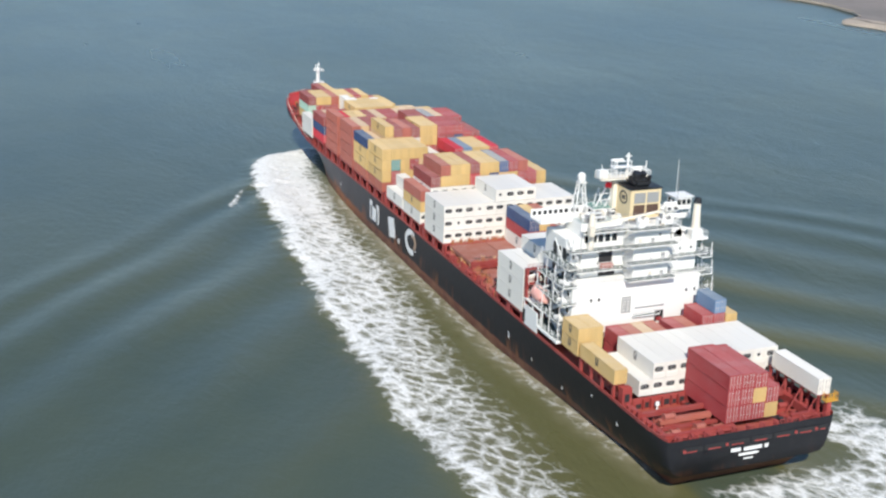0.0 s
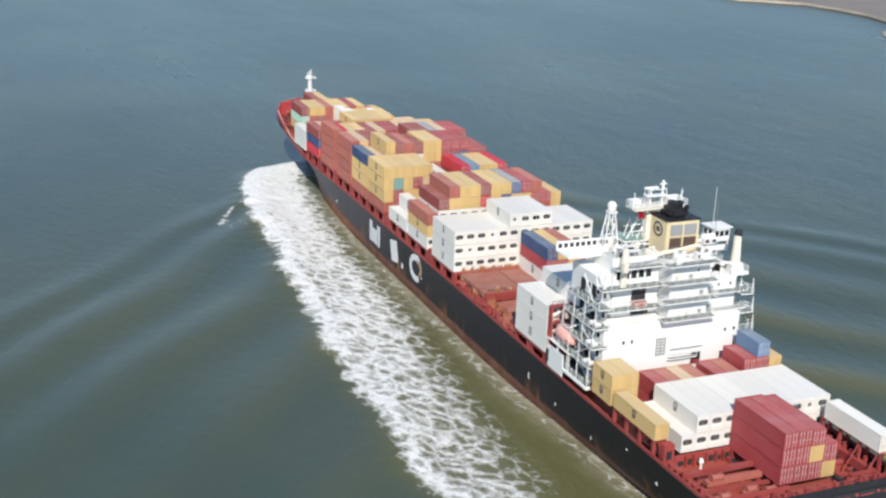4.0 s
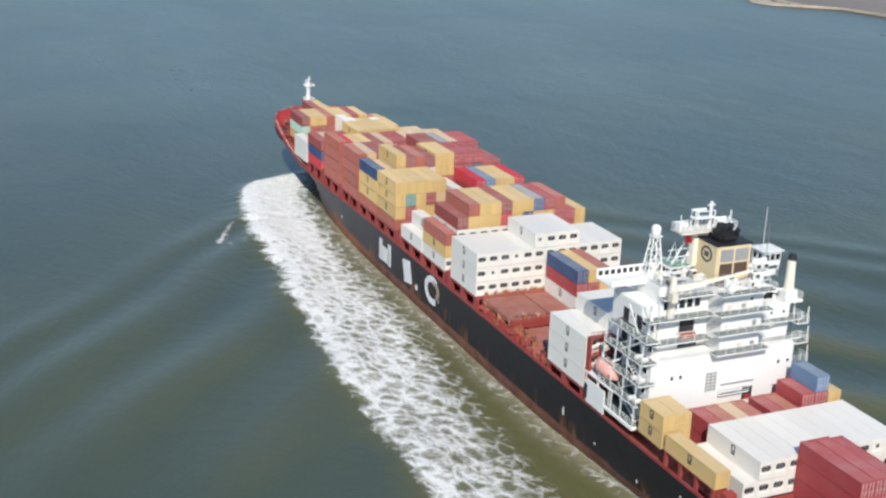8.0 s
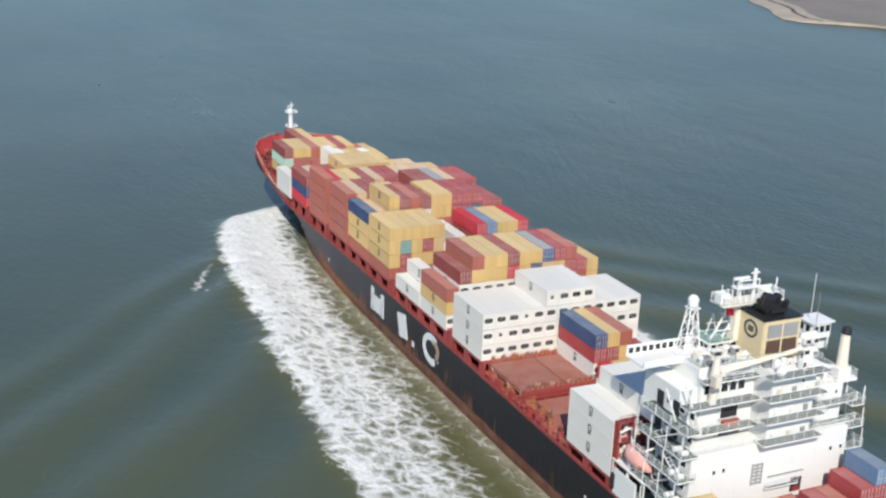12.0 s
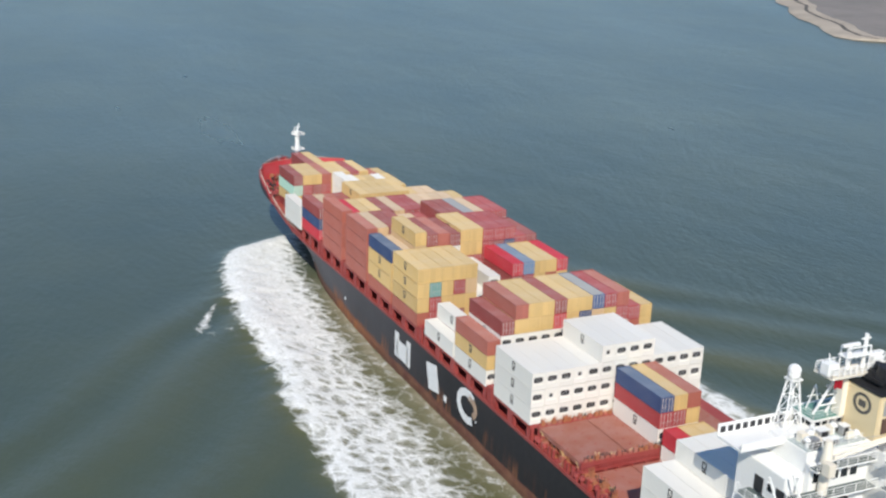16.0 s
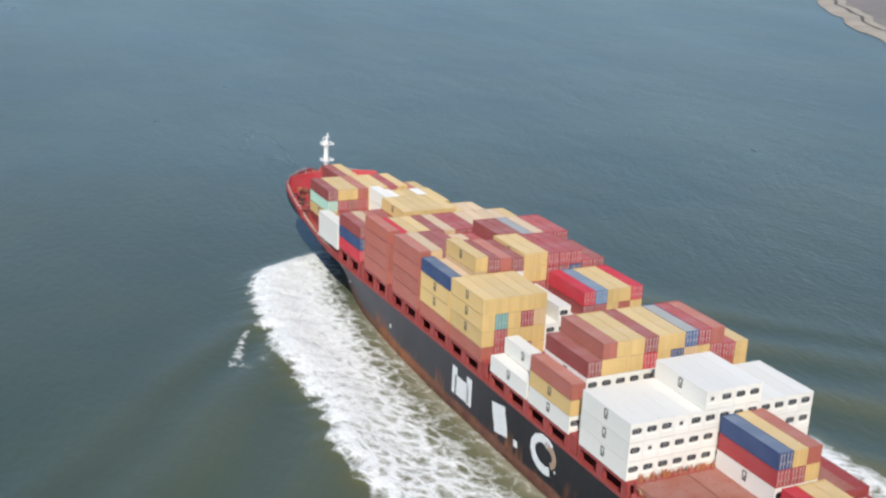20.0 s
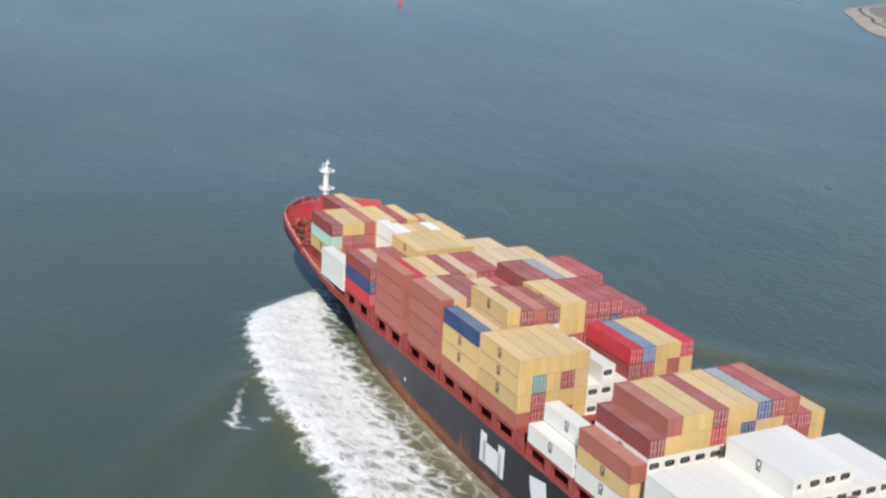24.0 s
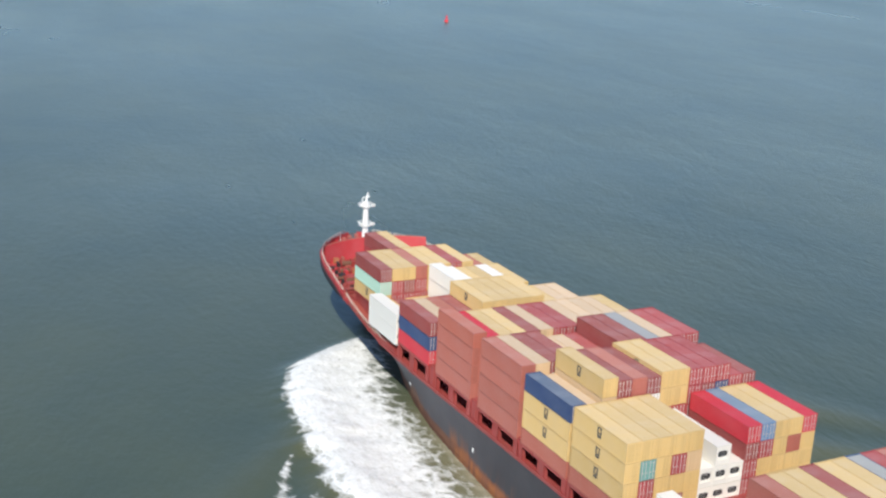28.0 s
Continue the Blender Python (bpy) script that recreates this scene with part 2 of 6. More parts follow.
def water_mat(name, foamy):
    """Silty green water with wind ripples that stay with the water; foam where the wake mesh marks it."""
    m, n, l, p = node_mat(name)
    pos = n.new("ShaderNodeNewGeometry").outputs["Position"]
    big = noise_tex(n, l, pos, 0.009, 5, 0.65)
    col = mix_rgb(n, l, ramp(n, l, big, 0.35, 0.68), (0.053, 0.075, 0.057), (0.078, 0.095, 0.060))
    mp = n.new("ShaderNodeMapping")
    mp.inputs["Rotation"].default_value = (0, 0, 0.6)
    mp.inputs["Scale"].default_value = (1.0, 0.45, 1.0)
    l.new(pos, mp.inputs["Vector"])
    r1 = noise_tex(n, l, mp.outputs["Vector"], 0.55, 6, 0.62)
    r2 = noise_tex(n, l, mp.outputs["Vector"], 0.07, 3, 0.5)
    height = math_node(n, l, "ADD", math_node(n, l, "MULTIPLY", r1, 0.45), math_node(n, l, "MULTIPLY", r2, 0.9))
    p.inputs["Specular IOR Level"].default_value = 0.58
    p.inputs["Specular Tint"].default_value = (0.90, 0.93, 1.0, 1)
    if foamy:
        att = n.new("ShaderNodeAttribute")
        att.attribute_name = "foam"
        white = n.new("ShaderNodeAttribute")
        white.attribute_name = "silt_and_crest"
        mp2 = n.new("ShaderNodeMapping")
        mp2.vector_type = "TEXTURE"
        mp2.inputs["Rotation"].default_value = (0, 0, radians(-64))
        mp2.inputs["Scale"].default_value = (1.4, 0.95, 1.0)
        l.new(pos, mp2.inputs["Vector"])
        warp = n.new("ShaderNodeTexNoise")
        warp.inputs["Scale"].default_value, warp.inputs["Detail"].default_value = 0.16, 3
        l.new(mp2.outputs["Vector"], warp.inputs["Vector"])
        moved = n.new("ShaderNodeVectorMath")
        moved.operation = "MULTIPLY_ADD"
        moved.inputs[1].default_value = (4, 5, 0)
        l.new(warp.outputs["Color"], moved.inputs[0])
        l.new(mp2.outputs["Vector"], moved.inputs[2])
        v = n.new("ShaderNodeTexVoronoi")
        v.feature = "DISTANCE_TO_EDGE"
        v.inputs["Scale"].default_value = 0.36
        l.new(moved.outputs[0], v.inputs["Vector"])
        v2 = n.new("ShaderNodeTexVoronoi")
        v2.feature = "DISTANCE_TO_EDGE"
        v2.inputs["Scale"].default_value = 1.1
        l.new(moved.outputs[0], v2.inputs["Vector"])
        lace = ramp(n, l, v.outputs["Distance"], 0.0, 0.30, 0.72, 0.0)
        lace2 = ramp(n, l, v2.outputs["Distance"], 0.0, 0.28, 0.34, 0.0)
        fine = ramp(n, l, noise_tex(n, l, mp2.outputs["Vector"], 0.42, 8, 0.68), 0.3, 0.7, 0.0, 0.95)
        pat = math_node(n, l, "ADD", math_node(n, l, "ADD", lace, lace2), fine)
        need = ramp(n, l, att.outputs["Fac"], 0.0, 1.0, 1.6, -0.12)
        cover = ramp(n, l, math_node(n, l, "SUBTRACT", pat, need), -0.2, 0.75)
        cover = math_node(n, l, "MULTIPLY", cover, ramp(n, l, att.outputs["Fac"], 0.02, 0.12))
        col = mix_rgb(n, l, white.outputs["Fac"], col, (0.135, 0.120, 0.036))
        milk = math_node(n, l, "MULTIPLY", ramp(n, l, att.outputs["Fac"], 0.15, 0.85, 0.0, 0.85), ramp(n, l, noise_tex(n, l, mp2.outputs["Vector"], 0.12, 4), 0.3, 0.65, 0.35, 1.0))
        col = mix_rgb(n, l, milk, col, (0.29, 0.285, 0.215))
        scum = n.new("ShaderNodeAttribute")
        scum.attribute_name = "scum"
        streaky = ramp(n, l, noise_tex(n, l, mp2.outputs["Vector"], 0.5, 6, 0.7), 0.28, 0.66, 0.25, 1.0)
        col = mix_rgb(n, l, math_node(n, l, "MULTIPLY", scum.outputs["Fac"], streaky), col, (0.34, 0.31, 0.225))
        froth = noise_tex(n, l, moved.outputs[0], 1.4, 6, 0.7)
        shade = mix_rgb(n, l, ramp(n, l, froth, 0.35, 0.65), (0.66, 0.66, 0.61), (0.88, 0.88, 0.86))
        col = mix_rgb(n, l, math_node(n, l, "MULTIPLY", cover, 0.94), col, shade)
        foam_rough = ramp(n, l, cover, 0, 1, 0.0, 0.5)
        height = math_node(n, l, "ADD", height, math_node(n, l, "MULTIPLY", cover, 0.35))
    l.new(col, p.inputs["Base Color"])
    gust = n.new("ShaderNodeMapping")
    gust.inputs["Rotation"].default_value = (0, 0, 0.9)
    gust.inputs["Scale"].default_value = (1.0, 0.3, 1.0)
    l.new(pos, gust.inputs["Vector"])
    calm = noise_tex(n, l, gust.outputs["Vector"], 0.008, 5, 0.6)
    slick = ramp(n, l, noise_tex(n, l, gust.outputs["Vector"], 0.0045, 2, 0.5), 0.52, 0.74, 1.0, 0.72)
    gloss = ramp(n, l, calm, 0.30, 0.70, 0.325, 0.265)
    l.new(math_node(n, l, "ADD", gloss, foam_rough) if foamy else gloss, p.inputs["Roughness"])
    relief = math_node(n, l, "MULTIPLY", ramp(n, l, calm, 0.3, 0.7, 0.3, 0.7), slick)
    p.inputs["IOR"].default_value = 1.33
    bump = n.new("ShaderNodeBump")
    bump.inputs["Distance"].default_value = 0.8
    l.new(relief, bump.inputs["Strength"])
    l.new(height, bump.inputs["Height"])
    l.new(bump.outputs["Normal"], p.inputs["Normal"])
    return m


def ground_mat(name, a, b, scale):
    m, n, l, p = node_mat(name)
    pos = n.new("ShaderNodeNewGeometry").outputs["Position"]
    col = mix_rgb(n, l, ramp(n, l, noise_tex(n, l, pos, scale, 6, 0.65), 0.35, 0.65), a, b)
    col = mix_rgb(n, l, ramp(n, l, noise_tex(n, l, pos, scale * 12, 4), 0.4, 0.7, 0, 0.35), col, tuple(c * 0.6 for c in a))
    l.new(col, p.inputs["Base Color"])
    p.inputs["Roughness"].default_value = 0.9
    return m


HULL = hull_paint()
WATER = water_mat("silty_estuary_water", False)
WAKE = water_mat("silty_wake_water_with_foam", True)
SAND = ground_mat("pale_beach_sand", (0.46, 0.385, 0.30), (0.34, 0.29, 0.23), 0.03)
CREEK = ground_mat("dark_creek_mud", (0.07, 0.06, 0.05), (0.11, 0.095, 0.075), 0.05)
MUD = ground_mat("grey_brown_marsh", (0.25, 0.215, 0.19), (0.19, 0.17, 0.15), 0.012)


# ---- mesh helpers ----
def box(bm, x0, x1, y0, y1, z0, z1):
    v = [bm.verts.new((x, y, z)) for z in (z0, z1) for x, y in ((x0, y0), (x1, y0), (x1, y1), (x0, y1))]
    for f in ((3, 2, 1, 0), (4, 5, 6, 7), (0, 1, 5, 4), (1, 2, 6, 5), (2, 3, 7, 6), (3, 0, 4, 7)):
        bm.faces.new([v[i] for i in f])


def rod(bm, a, b, r, sides=6, r2=None):
    a, b = Vector(a), Vector(b)
    turn = (b - a).to_track_quat("Z", "Y").to_matrix()
    rings = []
    for p, rad in ((a, r), (b, r if r2 is None else r2)):
        rings.append([bm.verts.new(p + turn @ Vector((rad * math.cos(k * math.tau / sides), rad * math.sin(k * math.tau / sides), 0))) for k in range(sides)])
    for k in range(sides):
        bm.faces.new((rings[0][k], rings[0][(k + 1) % sides], rings[1][(k + 1) % sides], rings[1][k]))
    bm.faces.new(rings[0][::-1])
    bm.faces.new(rings[1])


def ball(bm, c, r, sz=1.0):
    got = bmesh.ops.create_uvsphere(bm, u_segments=14, v_segments=9, radius=r)
    bmesh.ops.transform(bm, matrix=Matrix.Translation(c) @ Matrix.Diagonal((1, 1, sz, 1)), verts=got["verts"])


def mesh_of(name, bm, mat, smooth=False):
    me = bpy.data.meshes.new(name)
    bmesh.ops.recalc_face_normals(bm, faces=bm.faces[:])
    bm.to_mesh(me)
    bm.free()
    me.materials.append(mat)
    if smooth:
        me.polygons.foreach_set("use_smooth", [True] * len(me.polygons))
    return me


def part(name, bm, mat, parent, label="", smooth=False):
    """One mesh object under a thing or under a part."""
    ob = new(name, mesh_of(name, bm, mat, smooth))
    ob.parent = parent
    return tagged(ob, label) if label else ob


def thing(name, label, category, group="", at=(0, 0, 0), aboard=True, kind=""):
    ob = new(name)
    ob.location = at
    ob.empty_display_size = 0.5
    tagged(ob, label, category, group, kind)
    if aboard:
        ABOARD.append(ob)
    return ob


def box_part(name, dims, mat, parent, label="", bevel=0.0):
    bm = bmesh.new()
    box(bm, *dims)
    if bevel:
        bmesh.ops.bevel(bm, geom=bm.edges[:], offset=bevel, segments=2, affect="EDGES")
    return part(name, bm, mat, parent, label)


def rail_part(parent, pts, z_up=1.1, mat=None, step=1.9, r=0.045, name="railing"):
    """A railing along a line of points: posts, a top rail and two lower wires."""
    bm = bmesh.new()
    for a, b in zip(pts, pts[1:]):
        a, b = Vector(a), Vector(b)
        count = max(1, int((b - a).length / step))
        for k in range(count + 1):
            p = a.lerp(b, k / count)
            rod(bm, p, p + Vector((0, 0, z_up)), r, 4)
        for h in (1.0, 0.66, 0.33):
            rod(bm, a + Vector((0, 0, z_up * h)), b + Vector((0, 0, z_up * h)), r * (1.0 if h == 1.0 else 0.7), 4)
    return part(name, bm, mat or SHIP_WHITE, parent)


# ---- water, shore ----
def sea():
    bm = bmesh.new()
    s = 4700
    cells = 40
    grid = [[bm.verts.new((-s + 2 * s * i / cells, -s + 2 * s * j / cells, SEA - 1.0)) for j in range(cells + 1)] for i in range(cells + 1)]
    for i in range(cells):
        for j in range(cells):
            bm.faces.new((grid[i][j], grid[i + 1][j], grid[i + 1][j + 1], grid[i][j + 1]))
    ob = new("water", mesh_of("water", bm, WATER))
    tagged(ob, "silty green estuary water with fine wind ripples", "water", kind="structure")


def smoothstep(a, b, x):
    k = np.clip((x - a) / (b - a), 0, 1)
    return k * k * (3 - 2 * k)


def axis_steps(stops):
    """Coordinates from stretches of (end, step)."""
    out = [stops[0][0]]
    for end, step in stops[1:]:
        count = max(1, int(round((end - out[-1]) / step)))
        out += list(np.linspace(out[-1], end, count + 1)[1:])
    return np.array(out)


def wake_sheet():
    """The disturbed water round the ship, which sails along with it: bow wave, diverging crests, foam bands, stern wash."""
    xs = axis_steps([(-330, 0), (-130, 5.0), (-46, 1.3), (-8, 0.8), (8, 2.0), (44, 0.9), (120, 1.6), (300, 5.0)])
    ys = axis_steps([(-420, 0), (-120, 5.0), (175, 0.9), (330, 6.0)])
    X, Y = np.meshgrid(xs, ys, indexing="ij")
    rng = np.random.RandomState(5)
    Z = np.zeros_like(X)
    A = np.abs(X)
    # diverging crests on both sides
    wave = np.zeros_like(X)
    bend = np.array([[7.0 * noise.noise(Vector((x * 0.02, y * 0.02, 2.0))) for y in ys] for x in xs])
    for start, amp, length in ((121, 0.35, 30.0), (96, 0.55, 40.0), (62, 0.6, 44.0), (22, 0.45, 42.0), (-20, 0.4, 40.0), (-62, 0.4, 40.0)):
        slope = 1.15
        d = (start - (A - 24.0) * slope - Y + bend) / length
        away = smoothstep(26, 42, A) * (1 - smoothstep(110, 240, A))
        wave += amp * np.exp(-(d * 3.2) ** 2) * away
        wave -= 0.5 * amp * np.exp(-((d - 0.33) * 3.6) ** 2) * away
    swell = np.array([[noise.noise(Vector((x * 0.018, y * 0.012, 6.0))) for y in ys] for x in xs])
    wave *= np.where(X > 0, 1.2, 1.6) * (1.0 + 0.9 * swell)
    Z += wave
    scallop = np.array([2.6 * noise.noise(Vector((y * 0.09, 1.7, 0))) + 1.6 * noise.noise(Vector((y * 0.24, 7.1, 0))) + 0.9 * noise.noise(Vector((y * 0.6, 3.3, 0))) for y in ys])[None, :]
    # the foam band thrown out by the bow, on each side
    reach = ((-420, 50.0), (-90, 41.5), (-45, 43.0), (0, 41.8), (35, 40.0), (63, 38.0), (93, 35.8), (110, 34.0), (124, 32.0), (132, 29.0), (139, 21.0), (145, 13.0), (149, 7.0))
    band = ((-420, 30.0), (-90, 28.0), (-30, 26.5), (0, 24.0), (26, 21.5), (57, 22.0), (91, 19.0), (120, 15.5), (141, 8.0), (150, 3.0))
    outer = np.interp(ys, *zip(*reach))[None, :] + 2.4 + 0.8 * scallop + 0.0 * X
    outer = np.where(X > 0, np.minimum(outer, 39.0 - 8.0 * smoothstep(5, -75, Y) + 0.6 * scallop), outer)
    inner = np.interp(ys, *zip(*band))[None, :] + 0.0 * X
    mid = smoothstep(inner - 5.0, inner + 7.0, A) ** 0.8 * (1 - smoothstep(outer - 3.0, outer + 0.8, A))
    along = smoothstep(149, 143, Y) * (1 - 0.38 * smoothstep(115, 30, Y) - 0.22 * smoothstep(30, -80, Y)) * (1 - 0.7 * smoothstep(-90, -330, Y))
    foam = mid * along
    lip = np.exp(-((A - (outer - 3.5)) / 3.0) ** 2) * smoothstep(149, 138, Y)
    foam = np.maximum(foam, 0.9 * lip * (1 - 0.25 * smoothstep(80, -60, Y)) * (1 - 0.8 * smoothstep(-100, -300, Y)) * (A < outer))
    # a small crest breaking outside the band on either side, with scraps behind it to port
    bow_y = np.clip((101.0 - Y) / 16.0, 0, 1)
    crest_x = 39.4 + 8.0 * bow_y ** 0.8
    thin = np.where(X > 0, 0.8, 1.0) * np.exp(-((A - crest_x) / (0.4 + 0.8 * bow_y)) ** 2) * smoothstep(101.5, 98, Y) * smoothstep(83.5, 86, Y)
    drift = np.array([[noise.noise(Vector((x * 0.45, y * 0.3, 4.0))) if -50 < x < -38 and 76 < y < 92 else 0.0 for y in ys] for x in xs])
    scraps = np.exp(-((X + 44.0) / 2.6) ** 2 - ((Y - 83.5) / 4.5) ** 2) * smoothstep(0.0, 0.35, drift)
    foam = np.maximum(foam, np.maximum(0.5 * thin, 0.47 * scraps))
    hull_line = np.interp(ys, *zip(*WATER_B))[None, :]
    beside = (A - hull_line) + 0.6 * scallop
    scum = (0.85 * np.exp(-(beside / 1.1) ** 2) + 0.42 * np.exp(-((beside - 1.5) / 2.8) ** 2)) * smoothstep(118, 85, Y) * smoothstep(-96, -80, Y)
    foam = np.maximum(foam, 0.16 * np.exp(-((A - hull_line - 1.6) / 2.0) ** 2) * smoothstep(104, 78, Y) * smoothstep(-95, -72, Y))
    # stern wash
    wash = (1 - smoothstep(12, 24, np.abs(X - 14.0))) * smoothstep(-90, -96, Y) * (1 - 0.75 * smoothstep(-100, -400, Y))
    edge = np.exp(-((X - 33) / 5.0) ** 2) * smoothstep(-70, -86, Y) * (1 - 0.6 * smoothstep(-120, -400, Y))
    foam = np.maximum(foam, np.maximum(0.52 * wash, 0.66 * edge))
    lump = rng.rand(*X.shape)
    lump = (lump + np.roll(lump, 1, 0) + np.roll(lump, 1, 1) + np.roll(lump, (1, 1), (0, 1))) / 4
    crest = np.exp(-((A - (outer - 5.0)) / 5.5) ** 2) * smoothstep(149, 132, Y) * smoothstep(-40, 110, Y)
    Z += 1.5 * crest + foam * (0.25 + 0.5 * (lump - 0.5))
    # keep the rim level with the sea, and no water inside the hull above its planking
    rim = (1 - smoothstep(230, 295, A)) * smoothstep(-415, -340, Y) * (1 - smoothstep(230, 320, Y))
    Z *= rim
    Z -= 0.9 * (1 - rim)
    # silt near the hull; crests painted olive too, where slopes mirror less sky
    silt_and_crest = 0.60 * smoothstep(7, 10, A) * (1 - smoothstep(outer - 4, outer + 5, A)) * smoothstep(140, 85, Y) + np.where(X > 0, 0.6 * (1 - smoothstep(50, 105, A)), 0.12 * (1 - smoothstep(60, 110, A))) * smoothstep(0.05, 0.6, wave)
    silt_and_crest = np.clip(silt_and_crest * rim, 0, 1)
    nx, ny = X.shape
    me = bpy.data.meshes.new("wake")
    verts = np.stack([X, Y, SEA + Z], -1).reshape(-1, 3)
    idx = np.arange(nx * ny).reshape(nx, ny)
    faces = np.stack([idx[:-1, :-1], idx[1:, :-1], idx[1:, 1:], idx[:-1, 1:]], -1).reshape(-1, 4)
    me.from_pydata(verts.tolist(), [], faces.tolist())
    for name, values in (("foam", foam * rim), ("silt_and_crest", silt_and_crest), ("scum", np.clip(scum, 0, 1))):
        a = me.attributes.new(name, "FLOAT", "POINT")
        a.data.foreach_set("value", values.reshape(-1).astype(np.float32))
    me.polygons.foreach_set("use_smooth", [True] * len(me.polygons))
    me.materials.append(WAKE)
    ob = new("wake", me)
    tagged(ob, "churned green water with white bow foam and diverging crests", "wake", kind="stuff")
    ABOARD.append(ob)


COAST = ((306, -900), (386, -200), (412, 200), (418, 344), (419, 370), (415, 392), (427, 407), (448, 416), (462, 440), (472, 480), (473, 515), (467, 545), (448, 560), (431, 572), (425, 590), (436, 615), (451, 640), (465, 688), (487, 730), (513, 774), (545, 843), (604, 944), (648, 1006), (760, 1075), (1000, 1170), (2000, 1500), (4000, 2000))


def shore():
    line = []
    for (x0, y0), (x1, y1) in zip(COAST, COAST[1:]):
        for k in range(12):
            f = k / 12
            x, y = x0 + (x1 - x0) * f, y0 + (y1 - y0) * f
            w = noise.noise(Vector((x * 0.02, y * 0.02, 3.0))) * 4
            line.append(Vector((x + w, y - w * 0.5, 0)))
    inland = Vector((0.92, -0.38, 0)).normalized()
    bands = (("beach", SAND, ((0, -0.7), (5, 0.0), (22, 0.8), (40, 1.0)), "narrow pale sand beach at the edge of the estuary"),
             ("creek", CREEK, ((38, 0.9), (43, 1.15), (49, 1.0)), "dark muddy creek edge with tussocks behind the beach"),
             ("sand_bank", SAND, ((48, 0.9), (58, 1.3), (70, 1.2)), "pale sand bank between creek and marsh"),
             ("ground", MUD, ((67, 1.05), (140, 1.3), (600, 1.6), (4200, 1.8)), "flat grey-brown salt marsh behind the beach"))
    for name, mat, widths, label in bands:
        bm = bmesh.new()
        rows = []
        for p in line:
            sandy = float(1 - smoothstep(392, 415, p.y) + smoothstep(550, 580, p.y))
            uneven = 0.75 + 0.5 * abs(noise.noise(Vector((p.x * 0.008, p.y * 0.008, 9.0))))
            wide = 0.42 * (0.05 + 0.95 * sandy) * uneven
            rows.append([bm.verts.new((p.x + inland.x * d * (wide if d < 80 else 1), p.y + inland.y * d * (wide if d < 80 else 1), SEA + h)) for d, h in widths])
        for a, b in zip(rows, rows[1:]):
            for k in range(len(widths) - 1):
                bm.faces.new((a[k], a[k + 1], b[k + 1], b[k]))
        tagged(new(name, mesh_of(name, bm, mat, True)), label, name.replace("_", " "), kind="structure")


# ---- the ship ----
def lerp_table(table, y):
    ys, vs = zip(*table)
    return float(np.interp(y, ys, vs))



def hull_section(y):
    zd, bd, bw = lerp_table(DECK_Z, y), lerp_table(DECK_B, y), lerp_table(WATER_B, y)
    stern = float(smoothstep(-86, -94.5, y))
    foot = SEA + 4.6 * stern
    knuckle = 1.95 * float(smoothstep(132, 148, y)) + 1.2 * stern
    pts = [(bd, zd), (bd - 0.01, zd - 0.05 - knuckle)]
    top = zd - knuckle
    for f in (0.82, 0.6, 0.35, 0.15):
        flare = f ** (1.7 if y > 60 else 0.55 + 0.3 * float(smoothstep(-10, 40, y)) - 0.25 * stern)
        pts.append((bw + (bd - bw) * flare, foot + (top - foot) * f))
    pts.append((bw, foot))
    pts.append((bw * 0.9, foot - 2.5 + 2.3 * stern))
    return pts


HULL_YS = [-94.5, -94.2, -93.5, -92, -89, -83, -78, -70, -60, -50, -40, -28, -14, 0, 14, 28, 42, 56, 68, 80, 92, 102, 112, 121, 130, 138, 145, 150, 154, 157.5, 160.5, 163, 165.4, 167.5, 169.3, 170.8, 171.8, 172.5]

def hull_mesh(parent):
    ys = HULL_YS
    bm = bmesh.new()
    rings = []
    for y in ys:
        sec = hull_section(y)
        over, rim = max(0.0, y - 149) * 0.40, lerp_table(DECK_Z, y) - 2.1 - SEA
        port = [bm.verts.new((-b, y - over * (1 - min(1.0, max(0.0, z - SEA) / rim)), z)) for b, z in sec]
        star = [bm.verts.new((b, y - over * (1 - min(1.0, max(0.0, z - SEA) / rim)), z)) for b, z in sec]
        rings.append(port[::1] + star[::-1])
    for a, b in zip(rings, rings[1:]):
        for k in range(len(a) - 1):
            bm.faces.new((a[k], a[k + 1], b[k + 1], b[k]))
    bm.faces.new(rings[0])
    bm.faces.new(rings[-1][::-1])
    return part("hull", bm, HULL, parent, "black steel hull with grey scuffs, sky sheen painted grey forward and rusty waterline", True)


def deck_mesh(parent):
    ys = [-94, -89, -80, -60, -20, 20, 60, 100, 120, 132, 138, 139, 146, 151, 156, 161, 165, 168.5, 171]
    bm = bmesh.new()
    rows = []
    for y in ys:
        z = lerp_table(DECK_Z, y) - (2.5 if y < -70 else 0.35 if y < 138.5 else 1.7)
        b = lerp_table(DECK_B, y) - (1.0 if y < -70 or 138.5 < y < 158 else 0.25)
        rows.append((bm.verts.new((-b, y, z)), bm.verts.new((b, y, z))))
    for a, b in zip(rows, rows[1:]):
        bm.faces.new((a[0], a[1], b[1], b[0]))
    return part("deck", bm, RED_OXIDE, parent, "red oxide painted weather deck")


